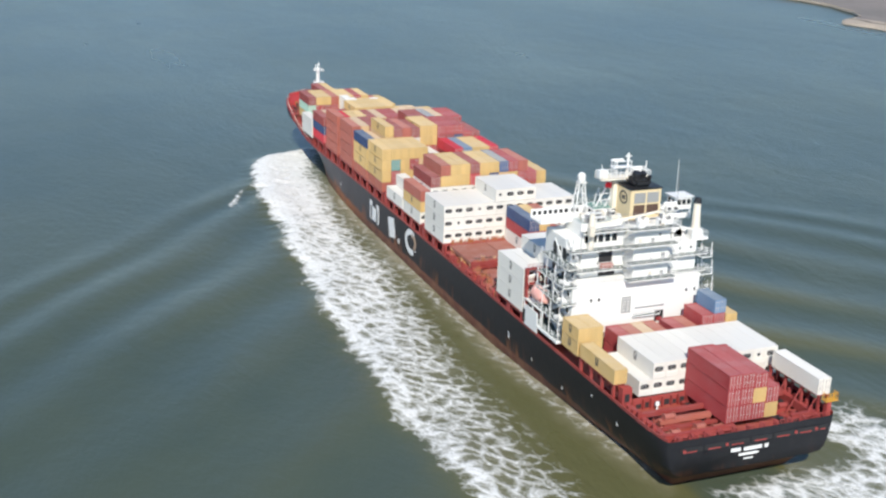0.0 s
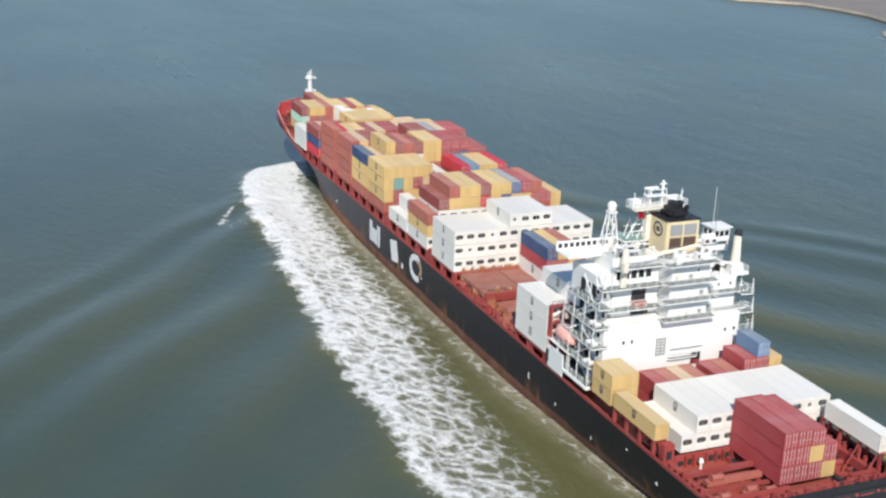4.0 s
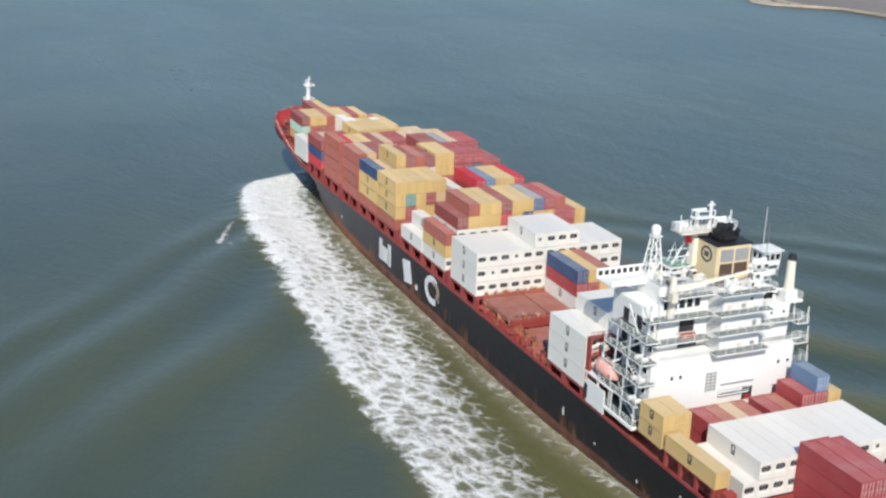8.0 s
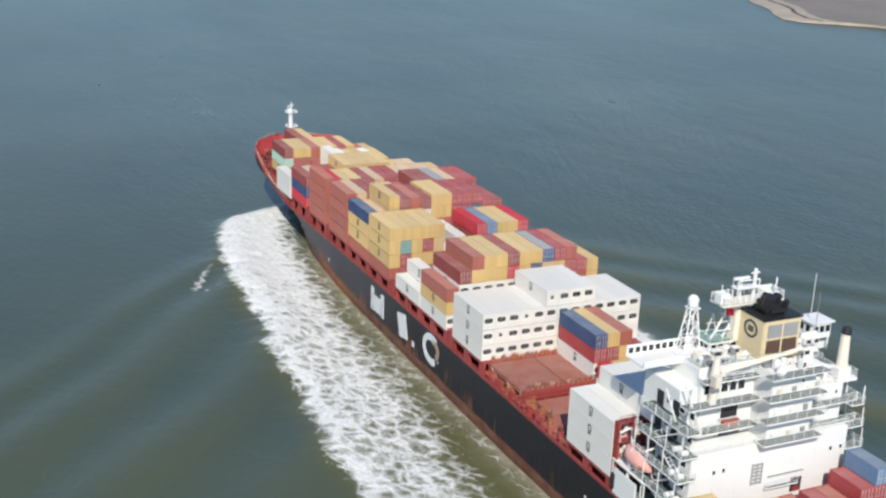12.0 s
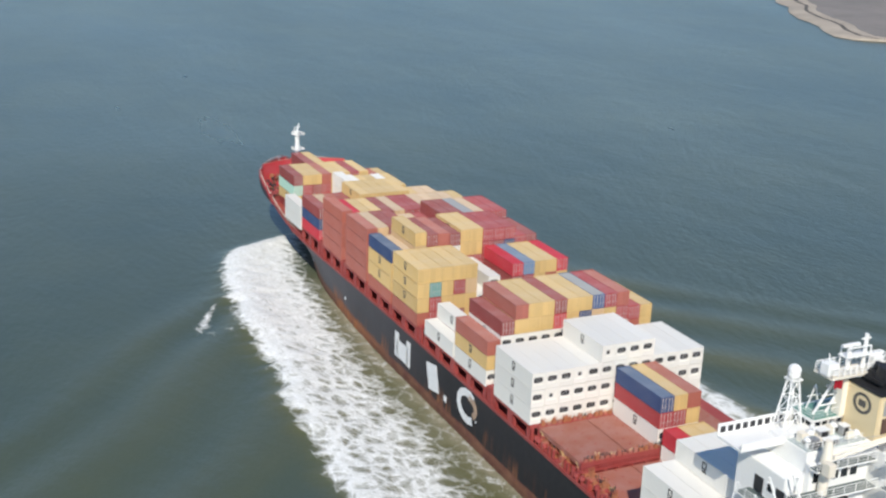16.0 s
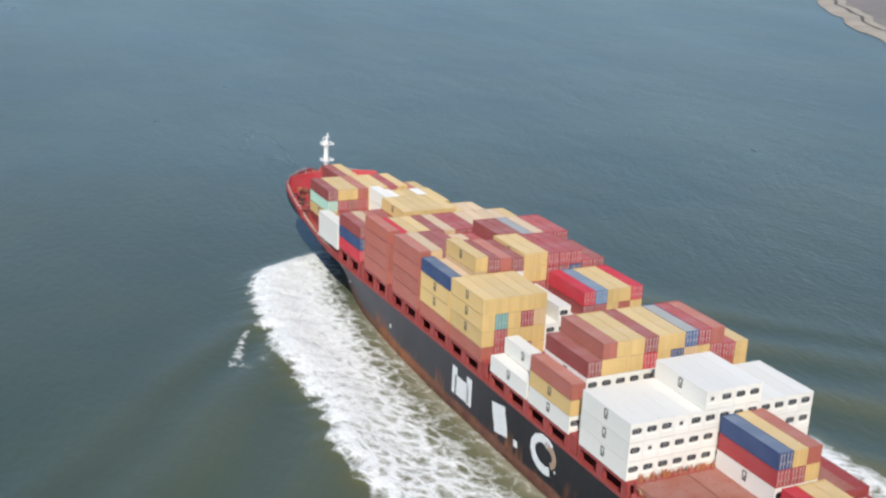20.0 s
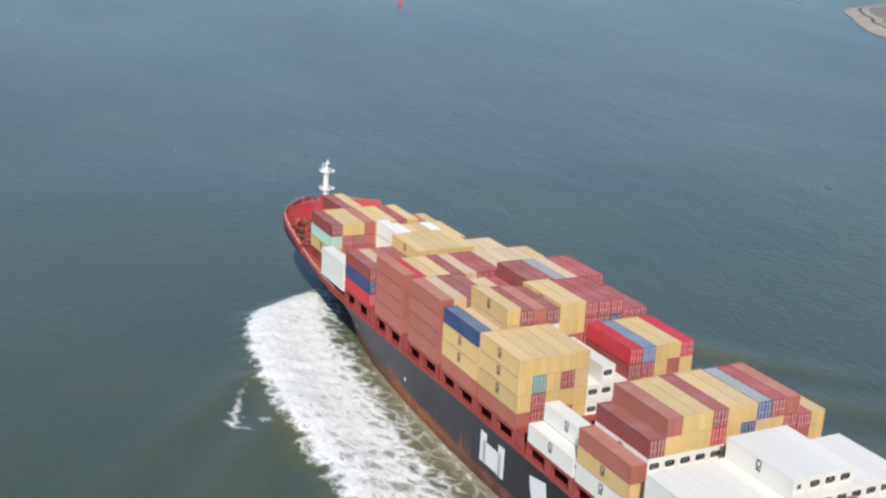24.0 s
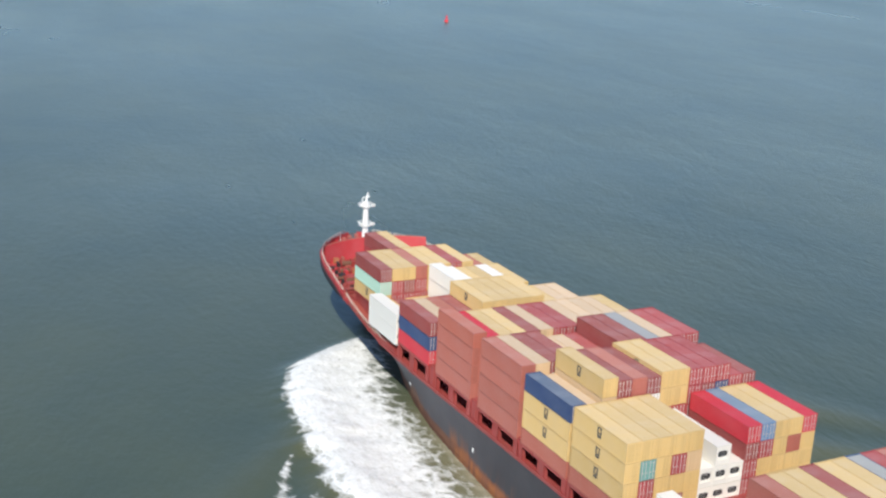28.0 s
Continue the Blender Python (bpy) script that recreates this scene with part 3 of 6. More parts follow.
def bulwark(parent):
    """The red inner bulwark round the forecastle, with its capping and stays."""
    bm = bmesh.new()
    ys = list(np.linspace(137, 172.4, 36))
    for side in (-1, 1):
        rows = []
        for y in ys:
            z, b = lerp_table(DECK_Z, y), lerp_table(DECK_B, y)
            rows.append([bm.verts.new((side * b + side * o, y, z + h)) for o, h in ((0.03, -0.6), (0.05, 0.28), (-0.22, 0.28), (-0.26, -0.8 - 1.1 * float(smoothstep(138, 149, y))))])
        for a, c in zip(rows, rows[1:]):
            for k in range(3):
                bm.faces.new((a[k], a[k + 1], c[k + 1], c[k]))
        for y in np.linspace(139, 169.5, 20):
            z, b = lerp_table(DECK_Z, y), lerp_table(DECK_B, y)
            box(bm, side * b - side * 0.9, side * b - side * 0.24, y - 0.06, y + 0.06, z - 0.8 - 1.1 * float(smoothstep(138, 149, y)), z - 0.1)
    return part("bulwark", bm, FORE_RED, parent, "red painted bow bulwark with stays")


def rim_strip(parent):
    """The red sheer strake and gutter bar along the deck edge."""
    bm = bmesh.new()
    ys = list(np.linspace(-94, 137, 50))
    for side in (-1, 1):
        rows = []
        for y in ys:
            z, b = lerp_table(DECK_Z, y), lerp_table(DECK_B, y)
            rows.append([bm.verts.new((side * b + side * o, y, z + h)) for o, h in ((0.04, -0.12), (0.05, 0.42), (-0.16, 0.42), (-0.16, -0.3))])
        for a, c in zip(rows, rows[1:]):
            for k in range(3):
                bm.faces.new((a[k], a[k + 1], c[k + 1], c[k]))
    part("gutter_bar", bm, RED_STEEL, parent, "red painted deck edge bar")


def marks(parent):
    """Large white painted shapes on the port side of the hull, the stern's lettering as bars, draught marks."""
    def plating(y, z):
        k = max(0, min(len(HULL_YS) - 2, int(np.searchsorted(HULL_YS, y)) - 1))
        b = []
        for yy in HULL_YS[k:k + 2]:
            sec = hull_section(yy)
            b.append(float(np.interp(z, [p[1] for p in sec][::-1], [p[0] for p in sec][::-1])))
        f = (y - HULL_YS[k]) / (HULL_YS[k + 1] - HULL_YS[k])
        return -(b[0] + (b[1] - b[0]) * f)

    def strip(bm, pts, w):
        """A painted band of width w along points (y, z), laid on the plating."""
        fine = [pts[0]]
        for (y0, z0), (y1, z1) in zip(pts, pts[1:]):
            count = max(1, int(math.hypot(y1 - y0, z1 - z0) / 0.8))
            fine += [(y0 + (y1 - y0) * k / count, z0 + (z1 - z0) * k / count) for k in range(1, count + 1)]
        rows = []
        for k, (y, z) in enumerate(fine):
            ya, za = fine[max(0, k - 1)]
            yb, zb = fine[min(len(fine) - 1, k + 1)]
            d = Vector((yb - ya, zb - za)).normalized()
            side = Vector((-d.y, d.x)) * w / 2
            rows.append([bm.verts.new((plating(y + side.x * q, z + side.y * q) - o, y + side.x * q, z + side.y * q)) for q, o in ((1, 0.0), (1, 0.07), (0, 0.07), (-1, 0.07), (-1, 0.0))])
        for p, q in zip(rows, rows[1:]):
            for k in range(4):
                bm.faces.new((p[k], p[k + 1], q[k + 1], q[k]))
    bm = bmesh.new()
    strip(bm, [(53.0, 1.4), (53.0, 6.6)], 1.8)
    strip(bm, [(47.3, 1.4), (47.3, 6.6)], 1.8)
    strip(bm, [(50.15, 1.5), (50.15, 5.2)], 5.7)
    part("painted_mark", bm, MARK, parent, "large white painted notched block on the hull")
    bm = bmesh.new()
    arc = lambda cy, cz, ry, rz, a0, a1: [(cy + ry * math.cos(radians(a)), cz + rz * math.sin(radians(a))) for a in np.linspace(a0, a1, 10)]
    strip(bm, [(36.6, 6.5), (36.3, 4.9), (35.6, 3.2), (35.3, 1.5)], 4.4)
    part("painted_mark", bm, MARK, parent, "large white painted rounded block on the hull")
    bm = bmesh.new()
    strip(bm, [(30.3, 1.6), (30.3, 2.8)], 1.1)
    part("painted_mark", bm, MARK, parent, "small white painted block on the hull")
    bm = bmesh.new()
    strip(bm, arc(21.4, 4.6, 3.5, 2.5, -125, 130), 1.4)
    part("painted_mark", bm, MARK, parent, "large white painted open ring on the hull, partly worn off")
    bm = bmesh.new()
    strip(bm, arc(20.6, 4.9, 2.3, 1.6, 80, 235), 1.1)
    part("worn_patch", bm, plain("old_tan_paint", (0.42, 0.29, 0.20), 0.7), parent, "tan patch of old paint inside the ring")
    for y, z, w, h in ((-36, 3.4, 0.45, 1.3), (-46, 2.2, 0.3, 0.4), (-58, 1.6, 0.25, 0.6), (-78, 4.0, 0.35, 0.9), (-70, 5.6, 0.3, 0.3), (18, 3.2, 0.3, 0.4), (84, 2.6, 0.35, 0.7), (112, 2.6, 0.4, 0.7)):
        bb = -plating(y, z)
        bm = bmesh.new()
        box(bm, -bb - 0.06, -bb + 0.02, y - w / 2, y + w / 2, z - h / 2, z + h / 2)
        part("draught_mark", bm, MARK, parent, "small white painted hull mark")
    # stern lettering as plain bars
    for x0, x1, z, h in ((-3.9, -2.1, 5.5, 0.6), (-1.5, 1.9, 5.4, 0.6), (2.4, 3.1, 5.4, 0.6), (-2.4, 1.3, 4.5, 0.4), (-1.4, 0.4, 3.7, 0.2)):
        bm = bmesh.new()
        box(bm, x0, x1, -94.62, -94.44, z - h / 2, z + h / 2)
        part("lettering_bar", bm, MARK, parent, "white painted bar where the stern lettering stands")


def build_ship():
    ship = thing("container_ship", "large container ship with black hull and red decks under way", "ship")
    hull_mesh(ship)
    deck_mesh(ship)
    bulwark(ship)
    rim_strip(ship)
    marks(ship)
    return ship


# ---- cargo ----
LONG, WIDE, ROW = 12.19, 2.438, 2.48
TALL, LOW = 2.896, 2.591


def corrugated(bm, x, y0, y1, z0, z1, out, count, depth=0.045):
    """One corrugated side wall at x, its ribs standing out towards out (-1 or 1)."""
    cell = (y1 - y0) / count
    prev = None
    for k in range(count):
        for f, d in ((0.0, 0.0), (0.18, depth), (0.5, depth), (0.68, 0.0)):
            y = y0 + (k + f) * cell
            pair = (bm.verts.new((x + out * d, y, z0)), bm.verts.new((x + out * d, y, z1)))
            if prev:
                bm.faces.new((prev[0], pair[0], pair[1], prev[1]))
            prev = pair
    pair = (bm.verts.new((x, y1, z0)), bm.verts.new((x, y1, z1)))
    bm.faces.new((prev[0], pair[0], pair[1], prev[1]))


def container_meshes(colour, high, long):
    mat = PAINT[colour]
    h, w, n = high - 0.05, WIDE / 2, int(30 * long / LONG)
    bm = bmesh.new()
    for sx in (-1, 1):
        corrugated(bm, sx * (w - 0.06), 0.12, long - 0.12, 0.14, h - 0.1, sx, n)
        for y in (0.0, long - 0.16):
            box(bm, sx * w, sx * (w - 0.16), y, y + 0.16, 0, h)
        box(bm, sx * w, sx * (w - 0.1), 0.16, long - 0.16, 0, 0.15)
        box(bm, sx * w, sx * (w - 0.08), 0.16, long - 0.16, h - 0.1, h - 0.01)
    for y in (0.0, long - 0.16):
        box(bm, -w + 0.16, w - 0.16, y, y + 0.12, h - 0.14, h - 0.005)
        box(bm, -w + 0.16, w - 0.16, y, y + 0.12, 0, 0.15)
    for cx in (-1, 1):
        for y in (0.0, long - 0.18):
            for z in (-0.0, h - 0.115):
                box(bm, cx * (w + 0.004), cx * (w - 0.178), y - 0.004, y + 0.184, z, z + 0.12)
    box(bm, -w + 0.16, w - 0.16, long - 0.10, long - 0.05, 0.15, h - 0.14)
    rows = []
    for k in range(n):
        for f, d in ((0.0, 0.0), (0.2, 0.03), (0.5, 0.03), (0.7, 0.0)):
            y = 0.12 + (k + f) * (long - 0.24) / n
            rows.append((bm.verts.new((-w + 0.08, y, h - 0.045 + d)), bm.verts.new((w - 0.08, y, h - 0.045 + d))))
    for a, b in zip(rows, rows[1:]):
        bm.faces.new((a[0], a[1], b[1], b[0])).material_index = 1
    body = mesh_of("body", bm, mat)
    body.materials.append(ROOF[colour] if colour in ROOF else mat)
    bm = bmesh.new()
    box(bm, 0.01, w - 0.16, 0.03, 0.09, 0.15, h - 0.14)
    for z in (0.30, 0.62):
        box(bm, 0.1, w - 0.24, 0.015, 0.03, h * z, h * z + 0.05)
    right = mesh_of("door", bm, mat)
    bm = bmesh.new()
    box(bm, -w + 0.16, -0.01, 0.03, 0.09, 0.15, h - 0.14)
    for z in (0.30, 0.62):
        box(bm, -w + 0.24, -0.1, 0.015, 0.03, h * z, h * z + 0.05)
    left = mesh_of("door", bm, mat)
    bm = bmesh.new()
    rod(bm, (0, 0, 0.12), (0, 0, h - 0.1), 0.05, 5)
    box(bm, -0.05, 0.30, -0.03, 0.03, h * 0.36, h * 0.36 + 0.10)
    box(bm, -0.1, 0.1, -0.03, 0.03, h * 0.80, h * 0.80 + 0.16)
    bar = mesh_of("lock_rod", bm, mat if colour in ("brown", "salmon", "yellow", "cream") else ROD)
    return body, left, right, bar


def reefer_meshes(high, small):
    mat = PAINT["white"]
    h, w = high - 0.05, WIDE / 2
    bm = bmesh.new()
    for sx in (-1, 1):
        corrugated(bm, sx * (w - 0.03), 0.12, LONG - 0.12, 0.16, h - 0.12, sx, 24, 0.018)
        for y in (0.0, LONG - 0.16):
            box(bm, sx * w, sx * (w - 0.14), y, y + 0.16, 0, h)
        box(bm, sx * w, sx * (w - 0.1), 0.16, LONG - 0.16, 0, 0.16)
        box(bm, sx * w, sx * (w - 0.1), 0.16, LONG - 0.16, h - 0.12, h - 0.005)
    box(bm, -w + 0.1, w - 0.1, 0.5, LONG - 0.03, h - 0.1, h - 0.012)
    box(bm, -w + 0.14, w - 0.14, LONG - 0.08, LONG - 0.02, 0, h - 0.1)
    box(bm, -w + 0.14, w - 0.14, 0.0, 0.5, h - 0.14, h - 0.006)
    body = mesh_of("body", bm, mat)
    bm = bmesh.new()
    box(bm, -w + 0.14, w - 0.14, 0.16, 0.42, 0.05, h - 0.14)
    box(bm, -w + 0.14, w - 0.14, 0.04, 0.16, h * 0.74, h - 0.14)
    box(bm, -w + 0.14, w - 0.14, 0.02, 0.16, 0.02, h * 0.30)
    box(bm, -w + 0.14, -0.88, 0.05, 0.16, h * 0.30, h * 0.74)
    box(bm, 0.72, w - 0.14, 0.05, 0.16, h * 0.30, h * 0.74)
    unit = mesh_of("refrigeration_unit", bm, mat)
    bm = bmesh.new()
    if small:
        box(bm, -0.36, 0.20, 0.10, 0.17, h * 0.46, h * 0.66)
    else:
        box(bm, -0.86, 0.70, 0.10, 0.17, h * 0.46, h * 0.68)
        box(bm, -0.62, 0.44, 0.10, 0.17, h * 0.42, h * 0.73)
    fan = mesh_of("fan_recess", bm, DARK)
    bm = bmesh.new()
    loops = [[bm.verts.new((-0.1 + r * math.cos(k * math.tau / 14), y, h * 0.57 + r * math.sin(k * math.tau / 14))) for k in range(14)] for r, y in ((0.34, 0.09), (0.30, 0.06), (0.25, 0.09))]
    for a, b in zip(loops, loops[1:]):
        for k in range(14):
            bm.faces.new((a[k], a[(k + 1) % 14], b[(k + 1) % 14], b[k]))
    ring = mesh_of("fan_ring", bm, PAINT["grey"])
    return body, unit, fan, ring


LABELS = {
    "yellow": "sand-yellow corrugated steel freight container with locked doors", "cream": "sun-bleached cream freight container with rusty seams",
    "brown": "faded terracotta corrugated freight container", "salmon": "bleached salmon-red corrugated freight container", "maroon": "dark maroon corrugated freight container",
    "red": "bright red corrugated freight container", "crimson": "crimson corrugated freight container with white lock rods", "blue": "dark blue corrugated freight container",
    "slate": "blue corrugated freight container with a sun-bleached grey roof", "sky": "faded mid-blue corrugated freight container", "green": "pale mint-green corrugated freight container", "teal": "faded teal corrugated freight container", "grey": "weathered grey corrugated freight container",
    "white": "white refrigerated container with black fan unit",
}
PROTO = {}


def freight(colour, high, long=LONG, logo=False, reefer=0):
    key = (colour, high, long, logo, reefer)
    if key in PROTO:
        return PROTO[key], True
    box_thing = new("refrigerated_container" if reefer else "shipping_container")
    tagged(box_thing, "white refrigerated container with a small black fan" if reefer == 2 else LABELS[colour] if reefer or colour != "white" else "plain white corrugated freight container", "container", "containers stowed on deck")
    if reefer:
        body, unit, fan, ring = reefer_meshes(high, reefer == 2)
        for nm, me in (("body", body), ("refrigeration_unit", unit)):
            o = new(nm, me)
            o.parent = box_thing
        last = o
        for nm, me in (("fan_recess", fan), ("fan_ring", ring)):
            o = new(nm, me)
            o.parent = last
    else:
        body, left, right, bar = container_meshes(colour, high, long)
        o = new("body", body)
        o.parent = box_thing
        for me, sx in ((left, -1), (right, 1)):
            d = new("door", me)
            d.parent = box_thing
            for k in (0.32, 0.86):
                b = new("lock_rod", bar)
                b.location = (sx * k, 0.0, 0)
                b.parent = d
    if logo:
        bm = bmesh.new()
        yc = long * 0.5
        for z0, z1, y0, y1 in ((0.50, 0.56, -0.45, 0.45), (0.56, 0.80, -0.45, -0.22), (0.56, 0.80, 0.22, 0.45), (0.80, 0.86, -0.45, 0.45), (0.34, 0.46, -0.42, 0.42)):
            box(bm, -WIDE / 2 - 0.012, -WIDE / 2 + 0.03, yc + y0, yc + y1, high * z0, high * z1)
        part("side_marking", bm, LOGO, box_thing, "dark square marking on the side")
    PROTO[key] = box_thing
    return box_thing, False


CORE = []     # boxes hidden inside the stacks


def stow(x, y, z, colour, high, long=LONG, logo=False, reefer=0):
    ob, again = freight(colour, high, long, logo, reefer)
    m = pose(x, y, z)
    if again:
        ob = copy_thing(ob, m)
    else:
        ob.matrix_basis = m
    ABOARD.append(ob)


CODE = {"y": "yellow", "N": "blue", "c": "cream", "b": "brown", "s": "salmon", "m": "maroon", "r": "red", "k": "crimson", "n": "blue", "u": "sky", "g": "green", "a": "grey", "w": "white", "W": "white", "K": "crimson", "Y": "yellow", "S": "salmon", "R": "red", "M": "maroon", "C": "cream", "B": "brown", "T": "teal", "V": "white", "p": "slate"}
# Each bay: aft end y, height of its base, thirteen stacks from port to starboard, each read upwards, from within the open hold after a low line. Capital: tall box; W: refrigerated; w: plain white.
BAYS = (
    (139.2, 11.8, ("", "", "", "", "kkm", "yyy", "", "", "", "", "", "", "")),
    (126.3, 12.0, ("", "ygm", "kky", "kmy", "kks", "byy", "cyy", "yyk", "mry", "ky", "cb", "by", "")),
    (113.5, 8.7, ("", "cy", "ym", "by", "yy", "VVVV", "mcyV", "yyyy", "cmyy", "yyyw", "byyy", "myy", "yy")),
    (100.0, 11.0, ("rnm", "ykc", "myb", "yym", "cyyy", "yyyy", "cyyy", "yyyy", "yyyy", "myy", "byy", "yyc", "ykc")),
    (85.0, 11.0, ("SSSb", "bbbr", "yyyy", "yyyy", "kkkm", "yyyc", "kkkk", "kkkk", "ykyc", "yyyc", "kkkc", "kkkc", "kkky")),
    (70.2, 11.0, ("SSSS", "SSSC", "BBBM", "KKKM", "yyyc", "yyyc", "cyyk", "kkkkm", "kkkkm", "yykka", "yyyyc", "mkkkk", "kkkkk")),
    (56.8, 11.0, ("bYYn", "yyyc", "yYYCY", "mYkKm", "cYyKs", "yKawm", "WWkYy", "WWkYy", "kWkKk", "wKkMk", "yKkNk", "MKKK", "YYKM")),
    (43.9, 11.0, ("bYYY", "kKTY", "kYYY", "mYKY", "yYCY", "_WW", "_WWW", "_WW", "kkmr", "yyku", "yyyy", "yyby", "yyyr")),
    (28.0, 11.0, ("W", "WW", "W", "", "", "", "", "", "", "", "", "", "")),
    (15.2, 11.0, ("Wys", "WWWm", "WWWys", "WWWyy", "WWWyy", "WWWrm", "WWWyy", "WWWny", "WWWcp", "WWWyk", "WWWks", "WWbk", "WWyy")),
    (0.0, 11.0, ("WWW", "WWW", "WWW", "WWW", "WWW", "WWWW", "WWWW", "WWWW", "WWWW", "WWW", "WWW", "WWW", "WWW")),
    (-12.8, 10.8, ("", "", "", "", "", "", "Wkn", "Wky", "Wyb", "", "", "", "")),
    (-26.2, 9.2, ("", "", "", "", "", "", "wr", "wy", "wy", "", "", "", "")),
    (-42.1, 10.5, ("WWW", "WWW", "WWWW", "WWWW", "WWWW", "", "", "", "", "", "", "", "")),
    (-77.9, 8.25, ("", "", "W", "WW", "WW", "WW", "WW", "WW", "WW", "WW", "WW", "WW", "WW")),
)


def tier_high(c):
    return TALL if c.isupper() else LOW


def column(c):
    return (c - 6) * ROW


def load_cargo():
    grid = []
    for y, base, stacks in BAYS:
        bay = []
        for stack in stacks:
            z, tiers = (base - 0.4 if stack[:1] == "_" else base), []
            for c in stack.strip("_"):
                tiers.append((c, z, z + tier_high(c)))
                z += tier_high(c)
            bay.append(tiers)
        grid.append(bay)

    def top_of(b, col):
        return grid[b][col][-1][2] if 0 <= b < len(grid) and 0 <= col < 13 and grid[b][col] else 0.0

    for b, (y, base, stacks) in enumerate(BAYS):
        for col, tiers in enumerate(grid[b]):
            x = column(col)
            for k, (c, z0, z1) in enumerate(tiers):
                open_up = k == len(tiers) - 1
                open_port = top_of(b, col - 1) < z1 - 0.6
                open_aft = min(top_of(b + 1, col), top_of(b + 1, max(0, col - 1))) < z1 + 1.2
                open_star = col == 12
                if open_up or open_port or open_aft or open_star:
                    reefer = (2 if (b * 7 + col * 5 + k * 3) % 13 == 0 else 1) if c == "W" else 0
                    logo = (c in "YW" or (c == "y" and open_port)) and open_port
                    stow(x, y, z0, CODE[c], tier_high(c), LONG, logo, reefer)
                else:
                    CORE.append((x, y, z0, z1))
    # the pair of refrigerated boxes that stand low at the port shoulder
    for k in (0, 1):
        stow(column(0), 113.2, 9.8 + k * TALL, "white", TALL, LONG, False, 1)
    # short boxes between the deckhouse and the white row
    short = 6.06
    for c, y, z, colours in (
        (0, -64.9, 10.8, ("yellow", "yellow")), (1, -64.9, 10.8, ("yellow", "yellow")),
        (3.5, -65.0, 8.0, ("crimson", "crimson")), (4.5, -65.0, 8.0, ("brown", "salmon")), (5.5, -65.0, 8.0, ("yellow", "cream")), (6.5, -65.0, 8.0, ("brown", "brown")),
        (8, -65.0, 8.2, ("crimson", "crimson")), (9, -65.0, 8.2, ("maroon", "brown")), (10.2, -64.6, 10.2, ("crimson", "crimson")), (11.2, -64.6, 10.2, ("crimson", "crimson", "sky")), (12.2, -64.8, 10.0, ("cream", "yellow")),
    ):
        for k, colour in enumerate(colours):
            stow(column(c), y, z + k * LOW, colour, LOW, short, c == 0)
    # the stack on the poop
    for k, stack in enumerate(("KKk", "KKk", "Kyk", "yK")):
        z = 7.8
        for c in stack:
            stow(-1.15 + k * ROW, -90.15, z, CODE[c], tier_high(c), LONG, False)
            z += tier_high(c)
    stow(column(0), -78.0, 11.2, "yellow", LOW, LONG, True)
    stow(column(12), -92.0, 11.3, "white", TALL, LONG, False)
    bm = bmesh.new()
    for x, y, z0, z1 in CORE:
        box(bm, x - WIDE / 2 + 0.03, x + WIDE / 2 - 0.03, y + 0.05, y + LONG - 0.05, z0 + 0.01, z1 - 0.01)
    ob = new("stacked_containers", mesh_of("stacked_containers", bm, PAINT["brown"]))
    tagged(ob, "inner boxes of the container stacks, hidden between their neighbours", "containers", kind="stuff")
    ABOARD.append(ob)


# ---- deck structure under the cargo ----
def hatch_covers():
    for y, base, stacks in BAYS:
        for side, (c0, c1) in enumerate(((0, 4), (4, 9), (9, 13))):
            z = base - 0.06
            x0, x1 = (c0 - 6.5) * ROW + 0.08, (c1 - 6.5) * ROW - 0.08
            if y < -60 or y > 120 or (y == 43.9 and c0 == 4):
                continue
            cover = thing("hatch_cover", "faded red steel hatch cover with lashing sockets", "hatch", "hatch covers along the deck")
            box_part("panel", (x0 + (1.3 if c0 == 0 else 0), x1 - (1.3 if c1 == 13 else 0), y - 0.1, y + LONG + 0.1, z - 0.85, z), HATCH, cover, bevel=0.05)
            bm = bmesh.new()
            for yy in np.linspace(y + 0.4, y + LONG - 0.4, 7):
                for xx in np.arange(x0 + 1.7, x1 - 1.3, ROW):
                    box(bm, xx - 0.12, xx + 0.12, yy - 0.09, yy + 0.09, z, z + 0.05)
            tagged(part("lashing_gear", bm, RED_STEEL, cover), kind="stuff")


